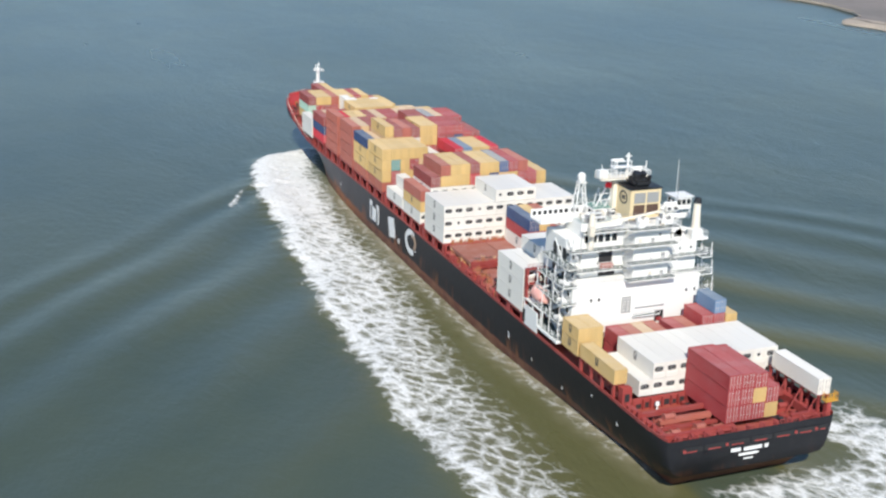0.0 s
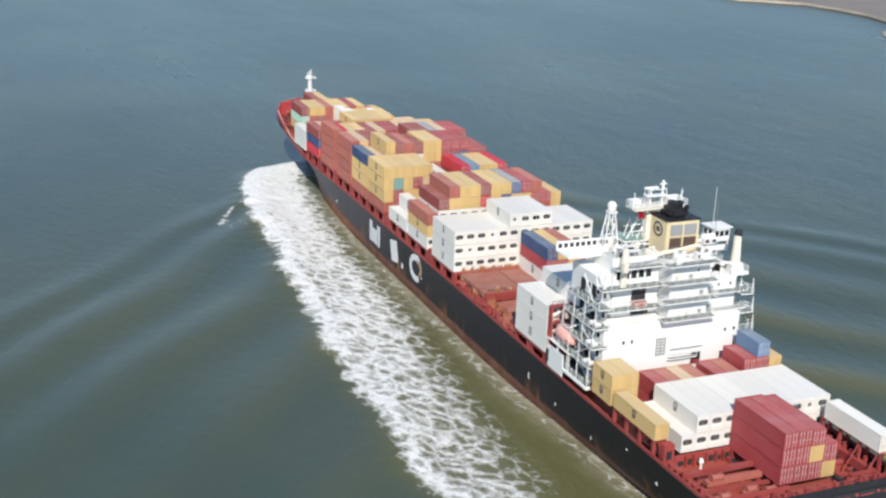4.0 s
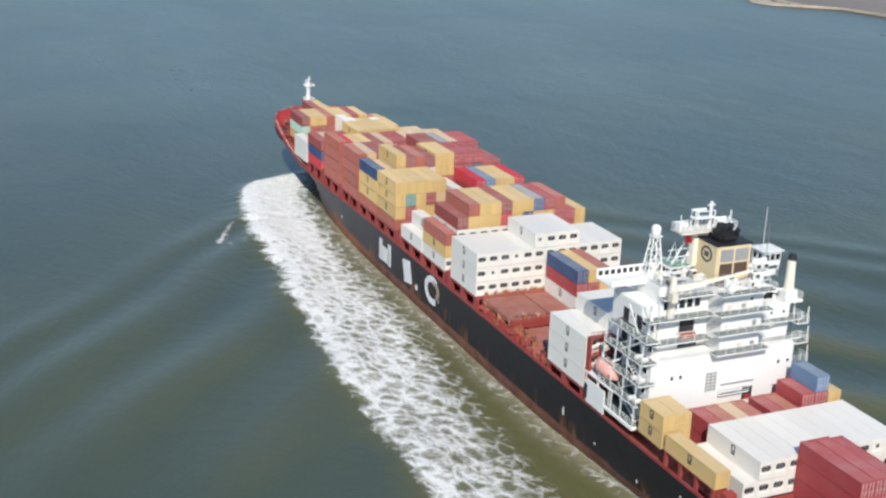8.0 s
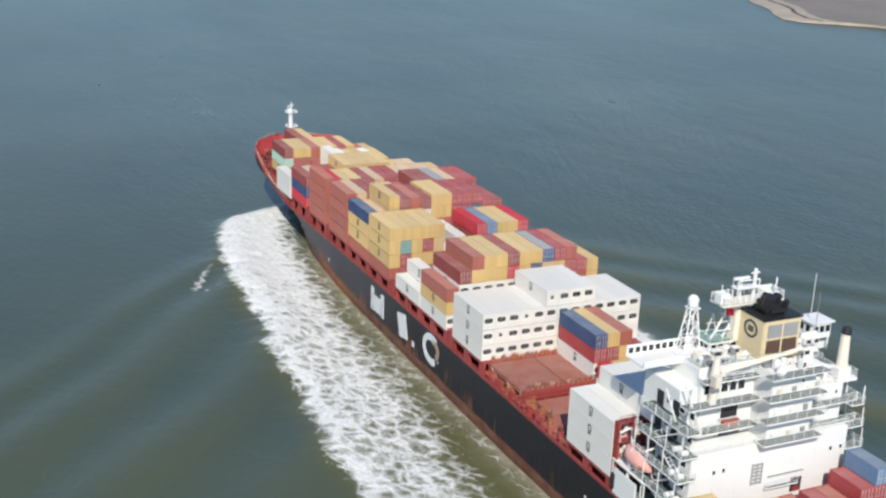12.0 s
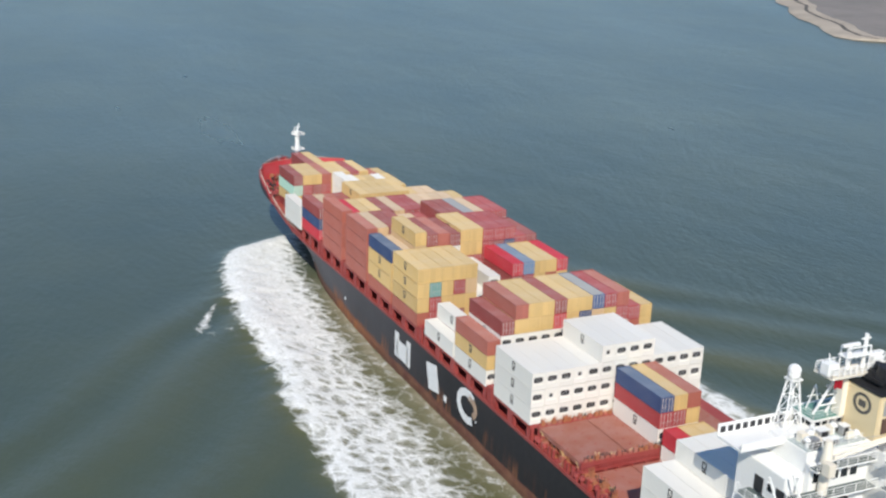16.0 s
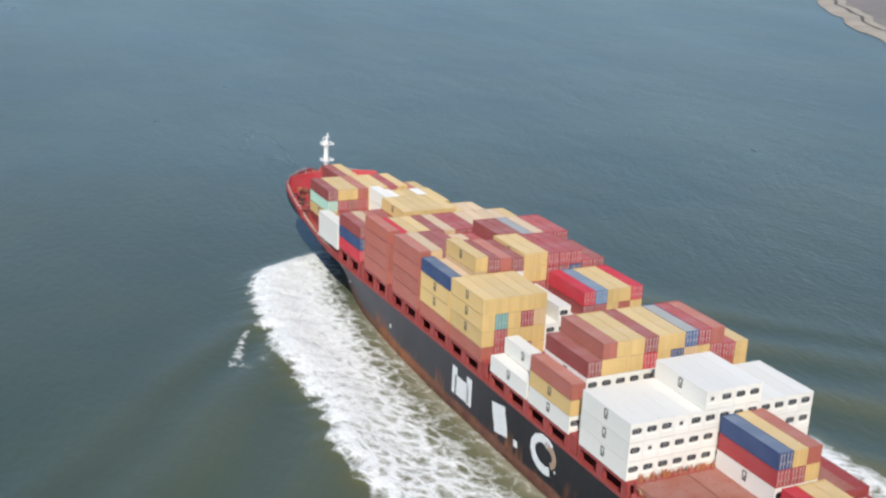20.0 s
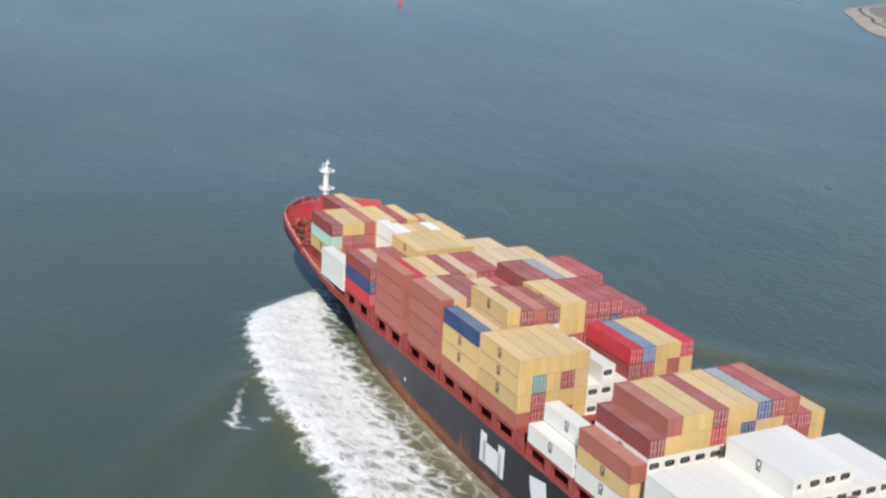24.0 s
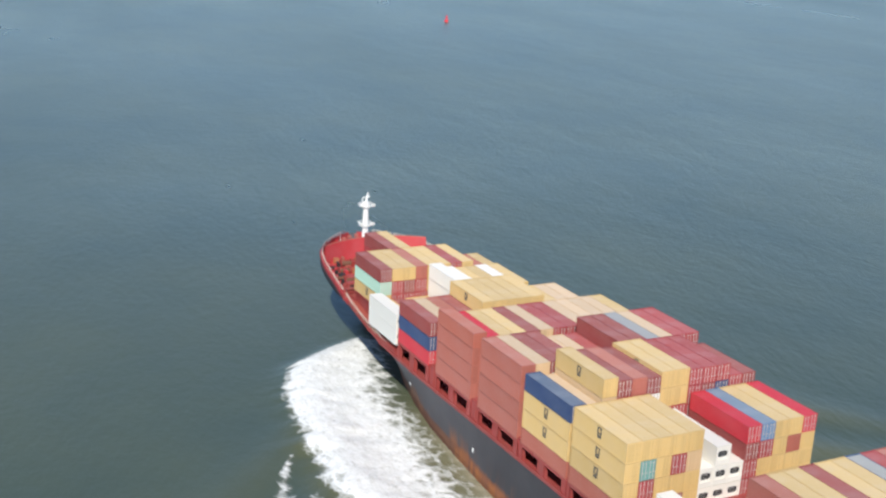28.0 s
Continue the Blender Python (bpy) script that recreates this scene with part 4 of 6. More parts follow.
def side_pedestals():
    """Posts and beams along the deck edge that carry the outboard stacks."""
    for y, base, stacks in BAYS:
        if y > 120:
            x0, x1 = (-13.6, 13.6) if y < 130 else (-6.3, -1.1)
            zd = lerp_table(DECK_Z, y) - 0.5
            block = thing("cargo_platform", "red steel platform house under the foremost stacks", "platform")
            box_part("wall", (x0 + 0.3, x1 - 0.3, y + 0.3, y + LONG - 0.3, zd, base - 0.5), RED_STEEL, block)
            box_part("top_plate", (x0, x1, y, y + LONG, base - 0.5, base - 0.04), RED_STEEL, block)
        if y < -60 or y > 120:
            continue
        for side in (-1, 1):
            if side < 0 and -30 < y < -5:
                continue
            ped = thing("container_pedestal", "red steel pedestal frame at the deck edge under the outboard stack", "pedestal", "pedestals along the deck edge")
            zt = base - 0.05
            b = HALF
            bm = bmesh.new()
            box(bm, side * (b - 2.4), side * (b - 0.05), y - 0.2, y + LONG + 0.2, zt - 0.5, zt)
            part("beam", bm, RED_STEEL, ped)
            for y0, y1 in ((-0.2, 0.9), (5.6, 7.3), (11.8, LONG + 0.2)):
                zd = lerp_table(DECK_Z, y + y0) - 0.35
                bm = bmesh.new()
                box(bm, side * (b - 0.3), side * (b - 0.12), y + y0, y + y1, zd, zt - 0.5)
                part("side_plate", bm, RED_STEEL, ped, "red side plate between wide openings")
                for yy in (y + y0, y + y1 - 0.2):
                    bm = bmesh.new()
                    box(bm, side * (b - 0.8), side * (b - 0.06), yy, yy + 0.2, zd, zt - 0.5)
                    part("post", bm, RED_STEEL, ped)
            bm = bmesh.new()
            zd = lerp_table(DECK_Z, y + 6) - 0.35
            box(bm, side * (b - 3.9), side * (b - 3.7), y - 0.6, y + LONG + 0.6, zd - 0.4, zt - 0.1)
            part("coaming", bm, RED_STEEL, ped, "red hatch coaming plate")


def lashing_bridges():
    for (y, base, stacks), (y2, base2, s2) in zip(BAYS, BAYS[1:]):
        gap0, gap1 = y2 + LONG, y
        if gap1 - gap0 < 0.7 or y < -70 or y2 < -40:
            continue
        wide = min(gap1 - gap0 - 0.25, 1.6)
        yc = gap1 - wide / 2 - 0.12
        br = thing("lashing_bridge", "red steel lashing bridge with cross braces between the stacks", "lashing bridge", "lashing bridges across the deck")
        zt = min(base, base2) + 0.2
        zd = lerp_table(DECK_Z, yc) - 0.4
        for xx in np.linspace(-15.6, 15.6, 14):
            bm = bmesh.new()
            box(bm, xx - 0.18, xx + 0.18, yc - wide / 2, yc + wide / 2, zd, zt)
            part("post", bm, RED_STEEL, br)
        box_part("walkway", (-15.9, 15.9, yc - wide / 2, yc + wide / 2, zt, zt + 0.12), RED_STEEL, br)
        rail_part(br, [(-15.8, yc - wide / 2, zt + 0.12), (15.8, yc - wide / 2, zt + 0.12)], 1.0, RED_STEEL, 1.25)


def laid(build, sx=1.0, dx=0.0, sy=1.0, dy=0.0, sz=1.0, dz=0.0):
    """Builds things drawn on a plan of their own and lays that plan out on the ship."""
    first = len(ABOARD)
    build()
    m = Matrix.Translation((dx, dy, dz)) @ Matrix.Diagonal((sx, sy, sz, 1))
    for me in {o.data for ob in ABOARD[first:] for o in ob.children_recursive}:
        me.transform(m)


# ---- deckhouse ----
def window_row(parent, name, xs, y, z0, z1, wide, mat=None):
    """Windows in an aft-facing wall: each a dark pane in a proud frame."""
    for x in xs:
        bm = bmesh.new()
        for a, b, c, d in ((x - wide / 2 - 0.08, x - wide / 2, z0 - 0.08, z1 + 0.08), (x + wide / 2, x + wide / 2 + 0.08, z0 - 0.08, z1 + 0.08), (x - wide / 2, x + wide / 2, z0 - 0.08, z0), (x - wide / 2, x + wide / 2, z1, z1 + 0.08)):
            box(bm, a, b, y - 0.07, y + 0.02, c, d)
        w = part(name, bm, SHIP_WHITE, parent)
        box_part("pane", (x - wide / 2, x + wide / 2, y - 0.03, y + 0.02, z0, z1), mat or GLASS, w, "dark glass")


def side_window_row(parent, ys, x, z0, z1, wide):
    for y in ys:
        bm = bmesh.new()
        for a, b, c, d in ((y - wide / 2 - 0.08, y - wide / 2, z0 - 0.08, z1 + 0.08), (y + wide / 2, y + wide / 2 + 0.08, z0 - 0.08, z1 + 0.08), (y - wide / 2, y + wide / 2, z0 - 0.08, z0), (y - wide / 2, y + wide / 2, z1, z1 + 0.08)):
            box(bm, x - 0.07, x + 0.02, a, b, c, d)
        w = part("window", bm, SHIP_WHITE, parent)
        box_part("pane", (x - 0.03, x + 0.02, y - wide / 2, y + wide / 2, z0, z1), GLASS, w, "dark glass")


def balcony(parent, x0, x1, y0, y1, z, sides, under=True):
    """A deck ledge with a rounded lip and railings along the open sides."""
    b = box_part("balcony", (x0, x1, y0, y1, z - 0.18, z), SHIP_WHITE, parent, "white steel balcony deck")
    # floor painted dark so that it reads as the shadow line of the ledge
    box_part("deck_plate", (x0 + 0.08, x1 - 0.08, y0 + 0.08, y1 - 0.02, z + 0.002, z + 0.03), LEDGE_SHADE, b, "grey-green walkway painted dark to draw the ledge's shadow line")
    corners = {"aft": ((x0, y0), (x1, y0)), "port": ((x0, y1), (x0, y0)), "star": ((x1, y0), (x1, y1)), "fore": ((x1, y1), (x0, y1))}
    for s in sides:
        (ax, ay), (bx, by) = corners[s]
        rail_part(b, [(ax, ay, z), (bx, by, z)], 1.1, SHIP_WHITE, 1.5)
    if under:
        for k in range(int((x1 - x0) / 2.2)):
            x = x0 + 0.8 + k * 2.2
            box_part("bracket", (x - 0.05, x + 0.05, y0 + 0.15, y1, z - 0.42, z - 0.18), SHIP_WHITE, b)
    return b


def stair(parent, a, b, wide):
    """An inclined ladder with treads and handrails, from a to b."""
    a, b = Vector(a), Vector(b)
    bm = bmesh.new()
    for o in (0, wide):
        off = Vector((o, 0, 0))
        rod(bm, a + off, b + off, 0.09, 4)
        rod(bm, a + off + Vector((0, 0, 1.0)), b + off + Vector((0, 0, 1.0)), 0.05, 4)
    n = int(abs(b.z - a.z) / 0.3)
    for k in range(n):
        p = a.lerp(b, (k + 0.5) / n)
        box(bm, p.x, p.x + wide, p.y - 0.12, p.y + 0.12, p.z - 0.02, p.z + 0.02)
    part("stair", bm, SHIP_WHITE, parent, "steel stair between balconies")


def deckhouse():
    h = thing("deckhouse", "white steel deckhouse with tiers of balconies and a wide bridge", "deckhouse")
    box_part("main_block", (-13.2, 13.4, -49.5, -40.0, 9.4, 20.2), SHIP_WHITE, h, "white lower house wall", 0.08)
    box_part("forward_block", (-12.6, 12.6, -45.2, -37.6, 20.2, 27.6), SHIP_WHITE, h, bevel=0.08)
    box_part("port_block", (-9.9, -0.8, -46.0, -45.2, 20.2, 29.0), SHIP_WHITE, h, bevel=0.06)
    box_part("stair_tower", (-1.2, 6.2, -49.5, -45.0, 20.2, 30.2), SHIP_WHITE, h, "white casing tower at the back of the house", 0.08)
    box_part("starboard_block", (7.4, 13.4, -47.6, -45.0, 20.2, 25.9), SHIP_WHITE, h, bevel=0.08)
    box_part("top_block", (-9.6, 9.6, -45.0, -39.0, 27.6, 30.2), SHIP_WHITE, h, bevel=0.08)
    # bridge and its wings
    box_part("bridge", (-4.4, 7.6, -40.4, -37.2, 27.6, 31.0), SHIP_WHITE, h, "white wheelhouse with window band", 0.1)
    box_part("bridge_roof", (-4.8, 8.2, -40.66, -36.6, 31.0, 31.3), SHIP_WHITE, h)
    box_part("monkey_deck", (-4.6, 7.8, -40.6, -37.0, 31.3, 31.36), GREEN_DECK, h, "green painted top deck")
    rail_part(h, [(-4.6, -36.8, 31.3), (-4.6, -40.55, 31.3), (-0.4, -40.55, 31.3)], 1.1)
    rail_part(h, [(8.0, -36.8, 31.3), (8.0, -40.5, 31.3)], 1.1)
    window_row(h, "window", [-3.7 + 1.1 * k for k in range(4)], -40.4, 30.3, 30.9, 0.9)
    side_window_row(h, [-39.7 + 0.95 * k for k in range(3)], -4.4, 29.8, 30.8, 0.8)
    for side, near, z in ((-1, 4.4, 29.5), (1, 7.6, 28.2)):
        x0, x1 = sorted((side * near, side * 15.9))
        wing = box_part("bridge_wing", (x0, x1, -41.4, -37.4, z, z + 0.25), SHIP_WHITE, h, "white open bridge wing deck")
        bm = bmesh.new()
        box(bm, x0, x1, -41.45, -41.35, z + 0.25, z + 1.1)
        part("wing_screen", bm, SHIP_WHITE, wing)
        bm = bmesh.new()
        box(bm, x0, x1, -37.5, -37.4, z + 0.25, z + 1.7)
        part("wing_screen", bm, SHIP_WHITE, wing)
        for k in range(9):
            x = side * (near + 2.0 + 1.1 * k)
            box_part("wing_opening", (x - 0.36, x + 0.36, -37.54, -37.5, z + 0.5, z + 1.3), DARK, wing, "dark window in the wing screen")
        bm = bmesh.new()
        for k in range(3):
            x = side * (9.0 + 2.3 * k)
            rod(bm, (x, -39.4, z), (side * 7.6, -39.4, z - 1.0 - 0.8 * k), 0.12, 5)
        part("wing_strut", bm, SHIP_WHITE, wing)
    box_part("top_coating", (-9.4, -0.5, -44.8, -41.6, 30.2, 30.24), TEAL, h, "pale grey-green coated house top")
    rail_part(h, [(-9.5, -41.6, 30.2), (-9.5, -44.9, 30.2), (-1.4, -44.9, 30.2)], 1.1)
    box_part("wing_cabin", (11.9, 15.4, -42.2, -39.4, 30.2, 32.6), SHIP_WHITE, h, "small white cabin on the bridge wing", 0.08)
    box_part("wing_cabin_roof", (11.6, 15.7, -42.5, -39.1, 32.6, 32.8), SHIP_WHITE, h)
    window_row(h, "window", [12.6, 13.65, 14.7], -42.2, 31.2, 32.2, 0.85)
    side_window_row(h, [-41.4, -40.2], 11.9, 31.2, 32.2, 0.8)
    for x, y in ((12.1, -42.0), (15.2, -42.0), (12.1, -39.6), (15.2, -39.6)):
        bm = bmesh.new()
        rod(bm, (x, y, 28.3), (x, y, 30.2), 0.14, 5)
        part("cabin_leg", bm, SHIP_WHITE, h)
    # tower ledges
    for z in (20.7, 23.9, 27.1, 30.3):
        balcony(h, -2.9, 7.1, -51.1, -49.5, z, ("aft", "port", "star"))
    for z in (23.7, 20.5):
        balcony(h, 6.7, 14.9, -48.9, -47.6, z, ("aft",))
    # port upper block ledges
    for z in (22.0, 25.9):
        balcony(h, -13.0, -1.2, -47.8, -46.0, z, ("aft", "port"))
    balcony(h, -10.2, -1.2, -47.2, -46.0, 29.1, ("aft", "port"))
    box_part("window_recess", (-6.4, -3.6, -46.12, -45.95, 22.9, 25.3), DARK, h, "large dark opening in the wall")
    for z0, z1, x0, x1 in ((22.7, 22.9, -6.6, -3.4), (25.3, 25.5, -6.6, -3.4), (22.7, 25.5, -6.6, -6.4), (22.7, 25.5, -3.6, -3.4)):
        box_part("window_frame", (x0, x1, -46.2, -45.95, z0, z1), SHIP_WHITE, h)
    box_part("locker", (-6.3, -3.7, -47.0, -46.4, 22.0, 22.9), PAINT["salmon"], h, "pale red stowed gear", 0.05)
    window_row(h, "window", [-8.9, -7.5, -6.1, -4.7, -3.3], -46.0, 26.9, 28.3, 1.05)
    box_part("doorway", (-6.2, -2.8, -46.08, -45.97, 20.3, 21.6), DARK, h, "dark open doorway under the ledge")
    for a, b in (((-13.0, -46.6, 29.0), (-10.4, -47.4, 22.1)), ((-11.6, -46.6, 29.0), (-13.0, -47.4, 22.1)), ((-14.8, -45.0, 28.2), (-12.8, -47.0, 20.4))):
        bm = bmesh.new()
        rod(bm, a, b, 0.13, 6)
        part("brace", bm, SHIP_WHITE, h, "white diagonal brace")
    for k, z in enumerate((13.7, 17.0, 20.4)):
        for y in (-49.2, -47.9):
            bm = bmesh.new()
            rod(bm, (-15.6 + 0.3 * k, y, z + 0.45), (-14.5 + 0.3 * k, y, z + 0.45), 0.38, 10)
            part("life_raft", bm, SHIP_WHITE, h, "white life raft canister")
    bm = bmesh.new()
    ring = [bm.verts.new((11.2 + 1.3 * math.cos(a), -45.26, 26.1 + 1.5 * math.sin(a))) for a in np.linspace(0, math.pi, 12)]
    bm.faces.new(ring)
    bmesh.ops.solidify(bm, geom=bm.faces[:], thickness=0.06)
    part("arched_opening", bm, DARK, h, "dark arched plate beside the tower")
    # main wall fittings
    bm = bmesh.new()
    for k in range(6):
        box(bm, -2.9, -1.3, -49.62, -49.5, 14.1 + 0.55 * k, 14.4 + 0.55 * k)
    for x in (-2.95, -2.1, -1.25):
        box(bm, x - 0.06, x + 0.06, -49.66, -49.5, 14.0, 17.2)
    part("louvre", bm, PAINT["grey"], h, "grey ventilation louvre in the wall")
    window_row(h, "porthole", [-9.4, -7.8, 10.6, 12.4], -49.5, 16.9, 17.5, 0.45)
    window_row(h, "porthole", [3.9], -49.5, 28.4, 28.9, 0.4)
    window_row(h, "porthole", [9.8, 12.2], -47.6, 24.5, 25.0, 0.4)
    balcony(h, -0.6, 5.0, -50.0, -49.5, 13.2, ("aft",), False)
    box_part("doorway", (4.2, 6.0, -49.6, -49.45, 11.6, 13.7), DARK, h, "dark recessed doorway")
    box_part("hose_box", (4.5, 5.6, -49.75, -49.55, 11.7, 12.4), PAINT["crimson"], h, "red hose box", 0.04)
    bm = bmesh.new()
    rod(bm, (-0.2, -49.65, 14.8), (6.0, -49.65, 14.8), 0.09, 5)
    part("pipework", bm, GALV, h)
    # port side balconies, five decks one over another
    for k, z in enumerate((10.4, 13.7, 17.0, 20.4, 23.8)):
        x0 = (-16.1, -16.0, -15.6, -15.4, -14.9)[k]
        balcony(h, x0, -12.6, -50.0, -40.2, z, ("port", "aft"))
        side_window_row(h, [-48.0, -46.0, -43.2], -13.2 if z < 20 else -12.6, z + 1.0, z + 2.0, 0.9)
        wall = -13.26 if z < 20 else -12.66
        # doors painted near black, standing in for the shade behind the balconies
        for y in (-44.8, -41.4):
            box_part("doorway", (wall, wall + 0.1, y - 0.7, y + 0.7, z + 0.05, z + 2.1), DARK, h, "dark door panel painting in the shade behind the balcony")
        for y in (-49.8, -46.5, -43.3, -40.4):
            bm = bmesh.new()
            rod(bm, (x0 + 0.15, y, z), (x0 + 0.15, y, z + (3.2 if k < 4 else 1.2)), 0.09, 5)
            part("stanchion", bm, SHIP_WHITE, h)
        if k < 4:
            stair(h, (-14.9, -49.0 + (k % 2) * 5.2, z), (-14.9, -43.8 - (k % 2) * 5.2, z + 3.35), 0.9)
    # starboard side balconies
    for z, x1 in ((16.6, 16.4), (19.9, 16.0), (23.3, 15.6)):
        balcony(h, 13.4, x1, -49.6, -40.2, z, ("aft", "star"))
        for y in (-49.4, -46.4, -43.4):
            bm = bmesh.new()
            rod(bm, (x1 - 0.15, y, z), (x1 - 0.15, y, z + 2.6), 0.09, 5)
            part("stanchion", bm, SHIP_WHITE, h)
    # white side screen and gangway recess at the deck edge
    box_part("side_screen", (-16.3, -16.1, -42.6, -37.6, 8.6, 12.6), SHIP_WHITE, h, "white plated side screen at the deck edge", 0.04)
    box_part("screen_opening", (-16.36, -16.28, -37.9, -37.1, 9.3, 11.6), DARK, h)
    box_part("edge_fender", (-16.35, -13.2, -50.2, -42.6, 9.9, 10.3), SHIP_WHITE, h)
    # exposed gear on the top deck
    for x, y, z, r, hh in ((7.4, -44.2, 30.2, 0.5, 1.9), (8.9, -43.6, 30.2, 0.45, 2.3), (9.4, -45.6, 25.9, 0.5, 2.0), (11.2, -46.2, 25.9, 0.45, 2.4), (-6.6, -44.4, 29.0, 0.4, 1.6), (-9.0, -43.8, 27.6, 0.45, 2.0)):
        bm = bmesh.new()
        rod(bm, (x, y, z), (x, y, z + hh), r * 0.55, 10)
        rod(bm, (x, y, z + hh * 0.7), (x, y, z + hh), r, 12)
        v = part("ventilator", bm, SHIP_WHITE, h, "white mushroom ventilator")
        bm = bmesh.new()
        rod(bm, (x, y, z + hh * 0.62), (x, y, z + hh * 0.7), r * 0.9, 12)
        part("vent_gap", bm, DARK, v)
    for x, z in ((8.6, 31.6), (10.0, 31.6), (8.6, 30.0), (10.2, 29.6)):
        box_part("equipment_box", (x - 0.55, x + 0.55, -45.0, -44.2, z - 0.5, z + 0.5), SHIP_WHITE, h, bevel=0.05)
        box_part("equipment_opening", (x - 0.35, x + 0.35, -45.06, -44.98, z - 0.25, z + 0.3), DARK, h)
    rng = random.Random(31)
    for k in range(26):
        x, y, z = (rng.uniform(-0.8, 5.8), rng.uniform(-50.4, -46.2), 30.3) if k < 14 else (rng.uniform(-9.2, -1.6), rng.uniform(-44.7, -41.8), 30.24)
        w, d, hh = rng.uniform(0.2, 0.6), rng.uniform(0.2, 0.5), rng.uniform(0.4, 1.4)
        box_part("roof_box", (x - w, x + w, y - d, y + d, z, z + hh), rng.choice((SHIP_WHITE, SHIP_WHITE, CREAM, GALV)), h, bevel=0.05)
        if k % 2:
            box_part("box_opening", (x - w * 0.6, x + w * 0.6, y - d - 0.04, y - d + 0.01, z + 0.15, z + hh * 0.8), DARK, h)
    for z in (21.0, 24.2, 27.4):
        for x in (-0.2, 2.4, 4.8):
            box_part("wall_box", (x - 0.3, x + 0.3, -49.8, -49.5, z, z + rng.uniform(0.5, 0.9)), rng.choice((SHIP_WHITE, CREAM, PAINT["grey"])), h, bevel=0.03)
    box_part("equipment_rack", (8.0, 10.8, -44.2, -43.9, 27.8, 32.6), SHIP_WHITE, h)
    rail_part(h, [(7.4, -47.5, 25.9), (13.3, -47.5, 25.9), (13.3, -45.1, 25.9)], 1.1)
    rail_part(h, [(-13.1, -49.4, 20.2), (-2.5, -49.4, 20.2)], 1.1)
    rail_part(h, [(6.8, -49.4, 20.2), (13.3, -49.4, 20.2)], 1.1)
    bm = bmesh.new()
    rod(bm, (11.6, -43.0, 30.2), (11.6, -43.0, 37.9), 0.05, 5)
    part("whip_aerial", bm, GALV, h)
    bm = bmesh.new()
    rod(bm, (13.0, -40.5, 32.7), (13.0, -40.5, 39.6), 0.045, 5)
    part("whip_aerial", bm, SHIP_WHITE, h)


def funnel():
    f = thing("funnel", "buff funnel with black top, round dark badge and louvred panels", "funnel")
    box_part("casing", (-0.2, 6.2, -45.6, -40.7, 30.2, 36.0), BUFF, f, "buff painted casing", 0.12)
    box_part("cap", (-0.3, 6.3, -45.7, -40.6, 36.0, 36.2), BLACK, f, "black cap plate")
    bm = bmesh.new()
    box(bm, 0.9, 4.6, -44.9, -41.3, 36.2, 37.7)
    bmesh.ops.bevel(bm, geom=bm.edges[:], offset=0.5, segments=2, affect="EDGES")
    part("smoke_hood", bm, BLACK, f, "sooty black exhaust hood")
    for x, y, r, z in ((1.9, -43.4, 0.8, 38.8), (3.5, -43.0, 0.6, 38.6), (2.4, -42.0, 0.5, 38.5), (4.0, -44.2, 0.4, 38.2)):
        bm = bmesh.new()
        rod(bm, (x, y, 37.0), (x, y - 0.5, z), r, 12)
        part("exhaust_pipe", bm, BLACK, f)
    bm = bmesh.new()
    loops = [[bm.verts.new((x, -43.2 + r * math.cos(k * math.tau / 24), 34.1 + r * math.sin(k * math.tau / 24))) for k in range(24)] for x, r in ((-0.2, 0.95), (-0.25, 0.95), (-0.25, 1.3), (-0.2, 1.3))]
    for a, b in zip(loops, loops[1:] + loops[:1]):
        for k in range(24):
            bm.faces.new((a[k], a[(k + 1) % 24], b[(k + 1) % 24], b[k]))
    part("badge_ring", bm, LOGO, f, "dark ring badge")
    box_part("badge_shape", (-0.26, -0.18, -43.7, -42.7, 33.7, 34.5), LOGO, f)
    for x0, x1 in ((0.5, 2.8), (3.2, 5.6)):
        for z0, z1, mat in ((33.5, 35.4, PAINT["grey"]), (31.2, 33.1, plain("rusty_louvre", (0.12, 0.07, 0.05), 0.7))):
            box_part("panel", (x0, x1, -45.72, -45.58, z0, z1), mat, f)
            bm = bmesh.new()
            for k in range(5):
                z = z0 + 0.2 + k * 0.36
                box(bm, x0 + 0.05, x1 - 0.05, -45.78, -45.7, z, z + 0.07)
            part("louvre", bm, mat, f)
    rail_part(f, [(0.5, -47.9, 30.3), (8.4, -47.9, 30.3)], 1.0)


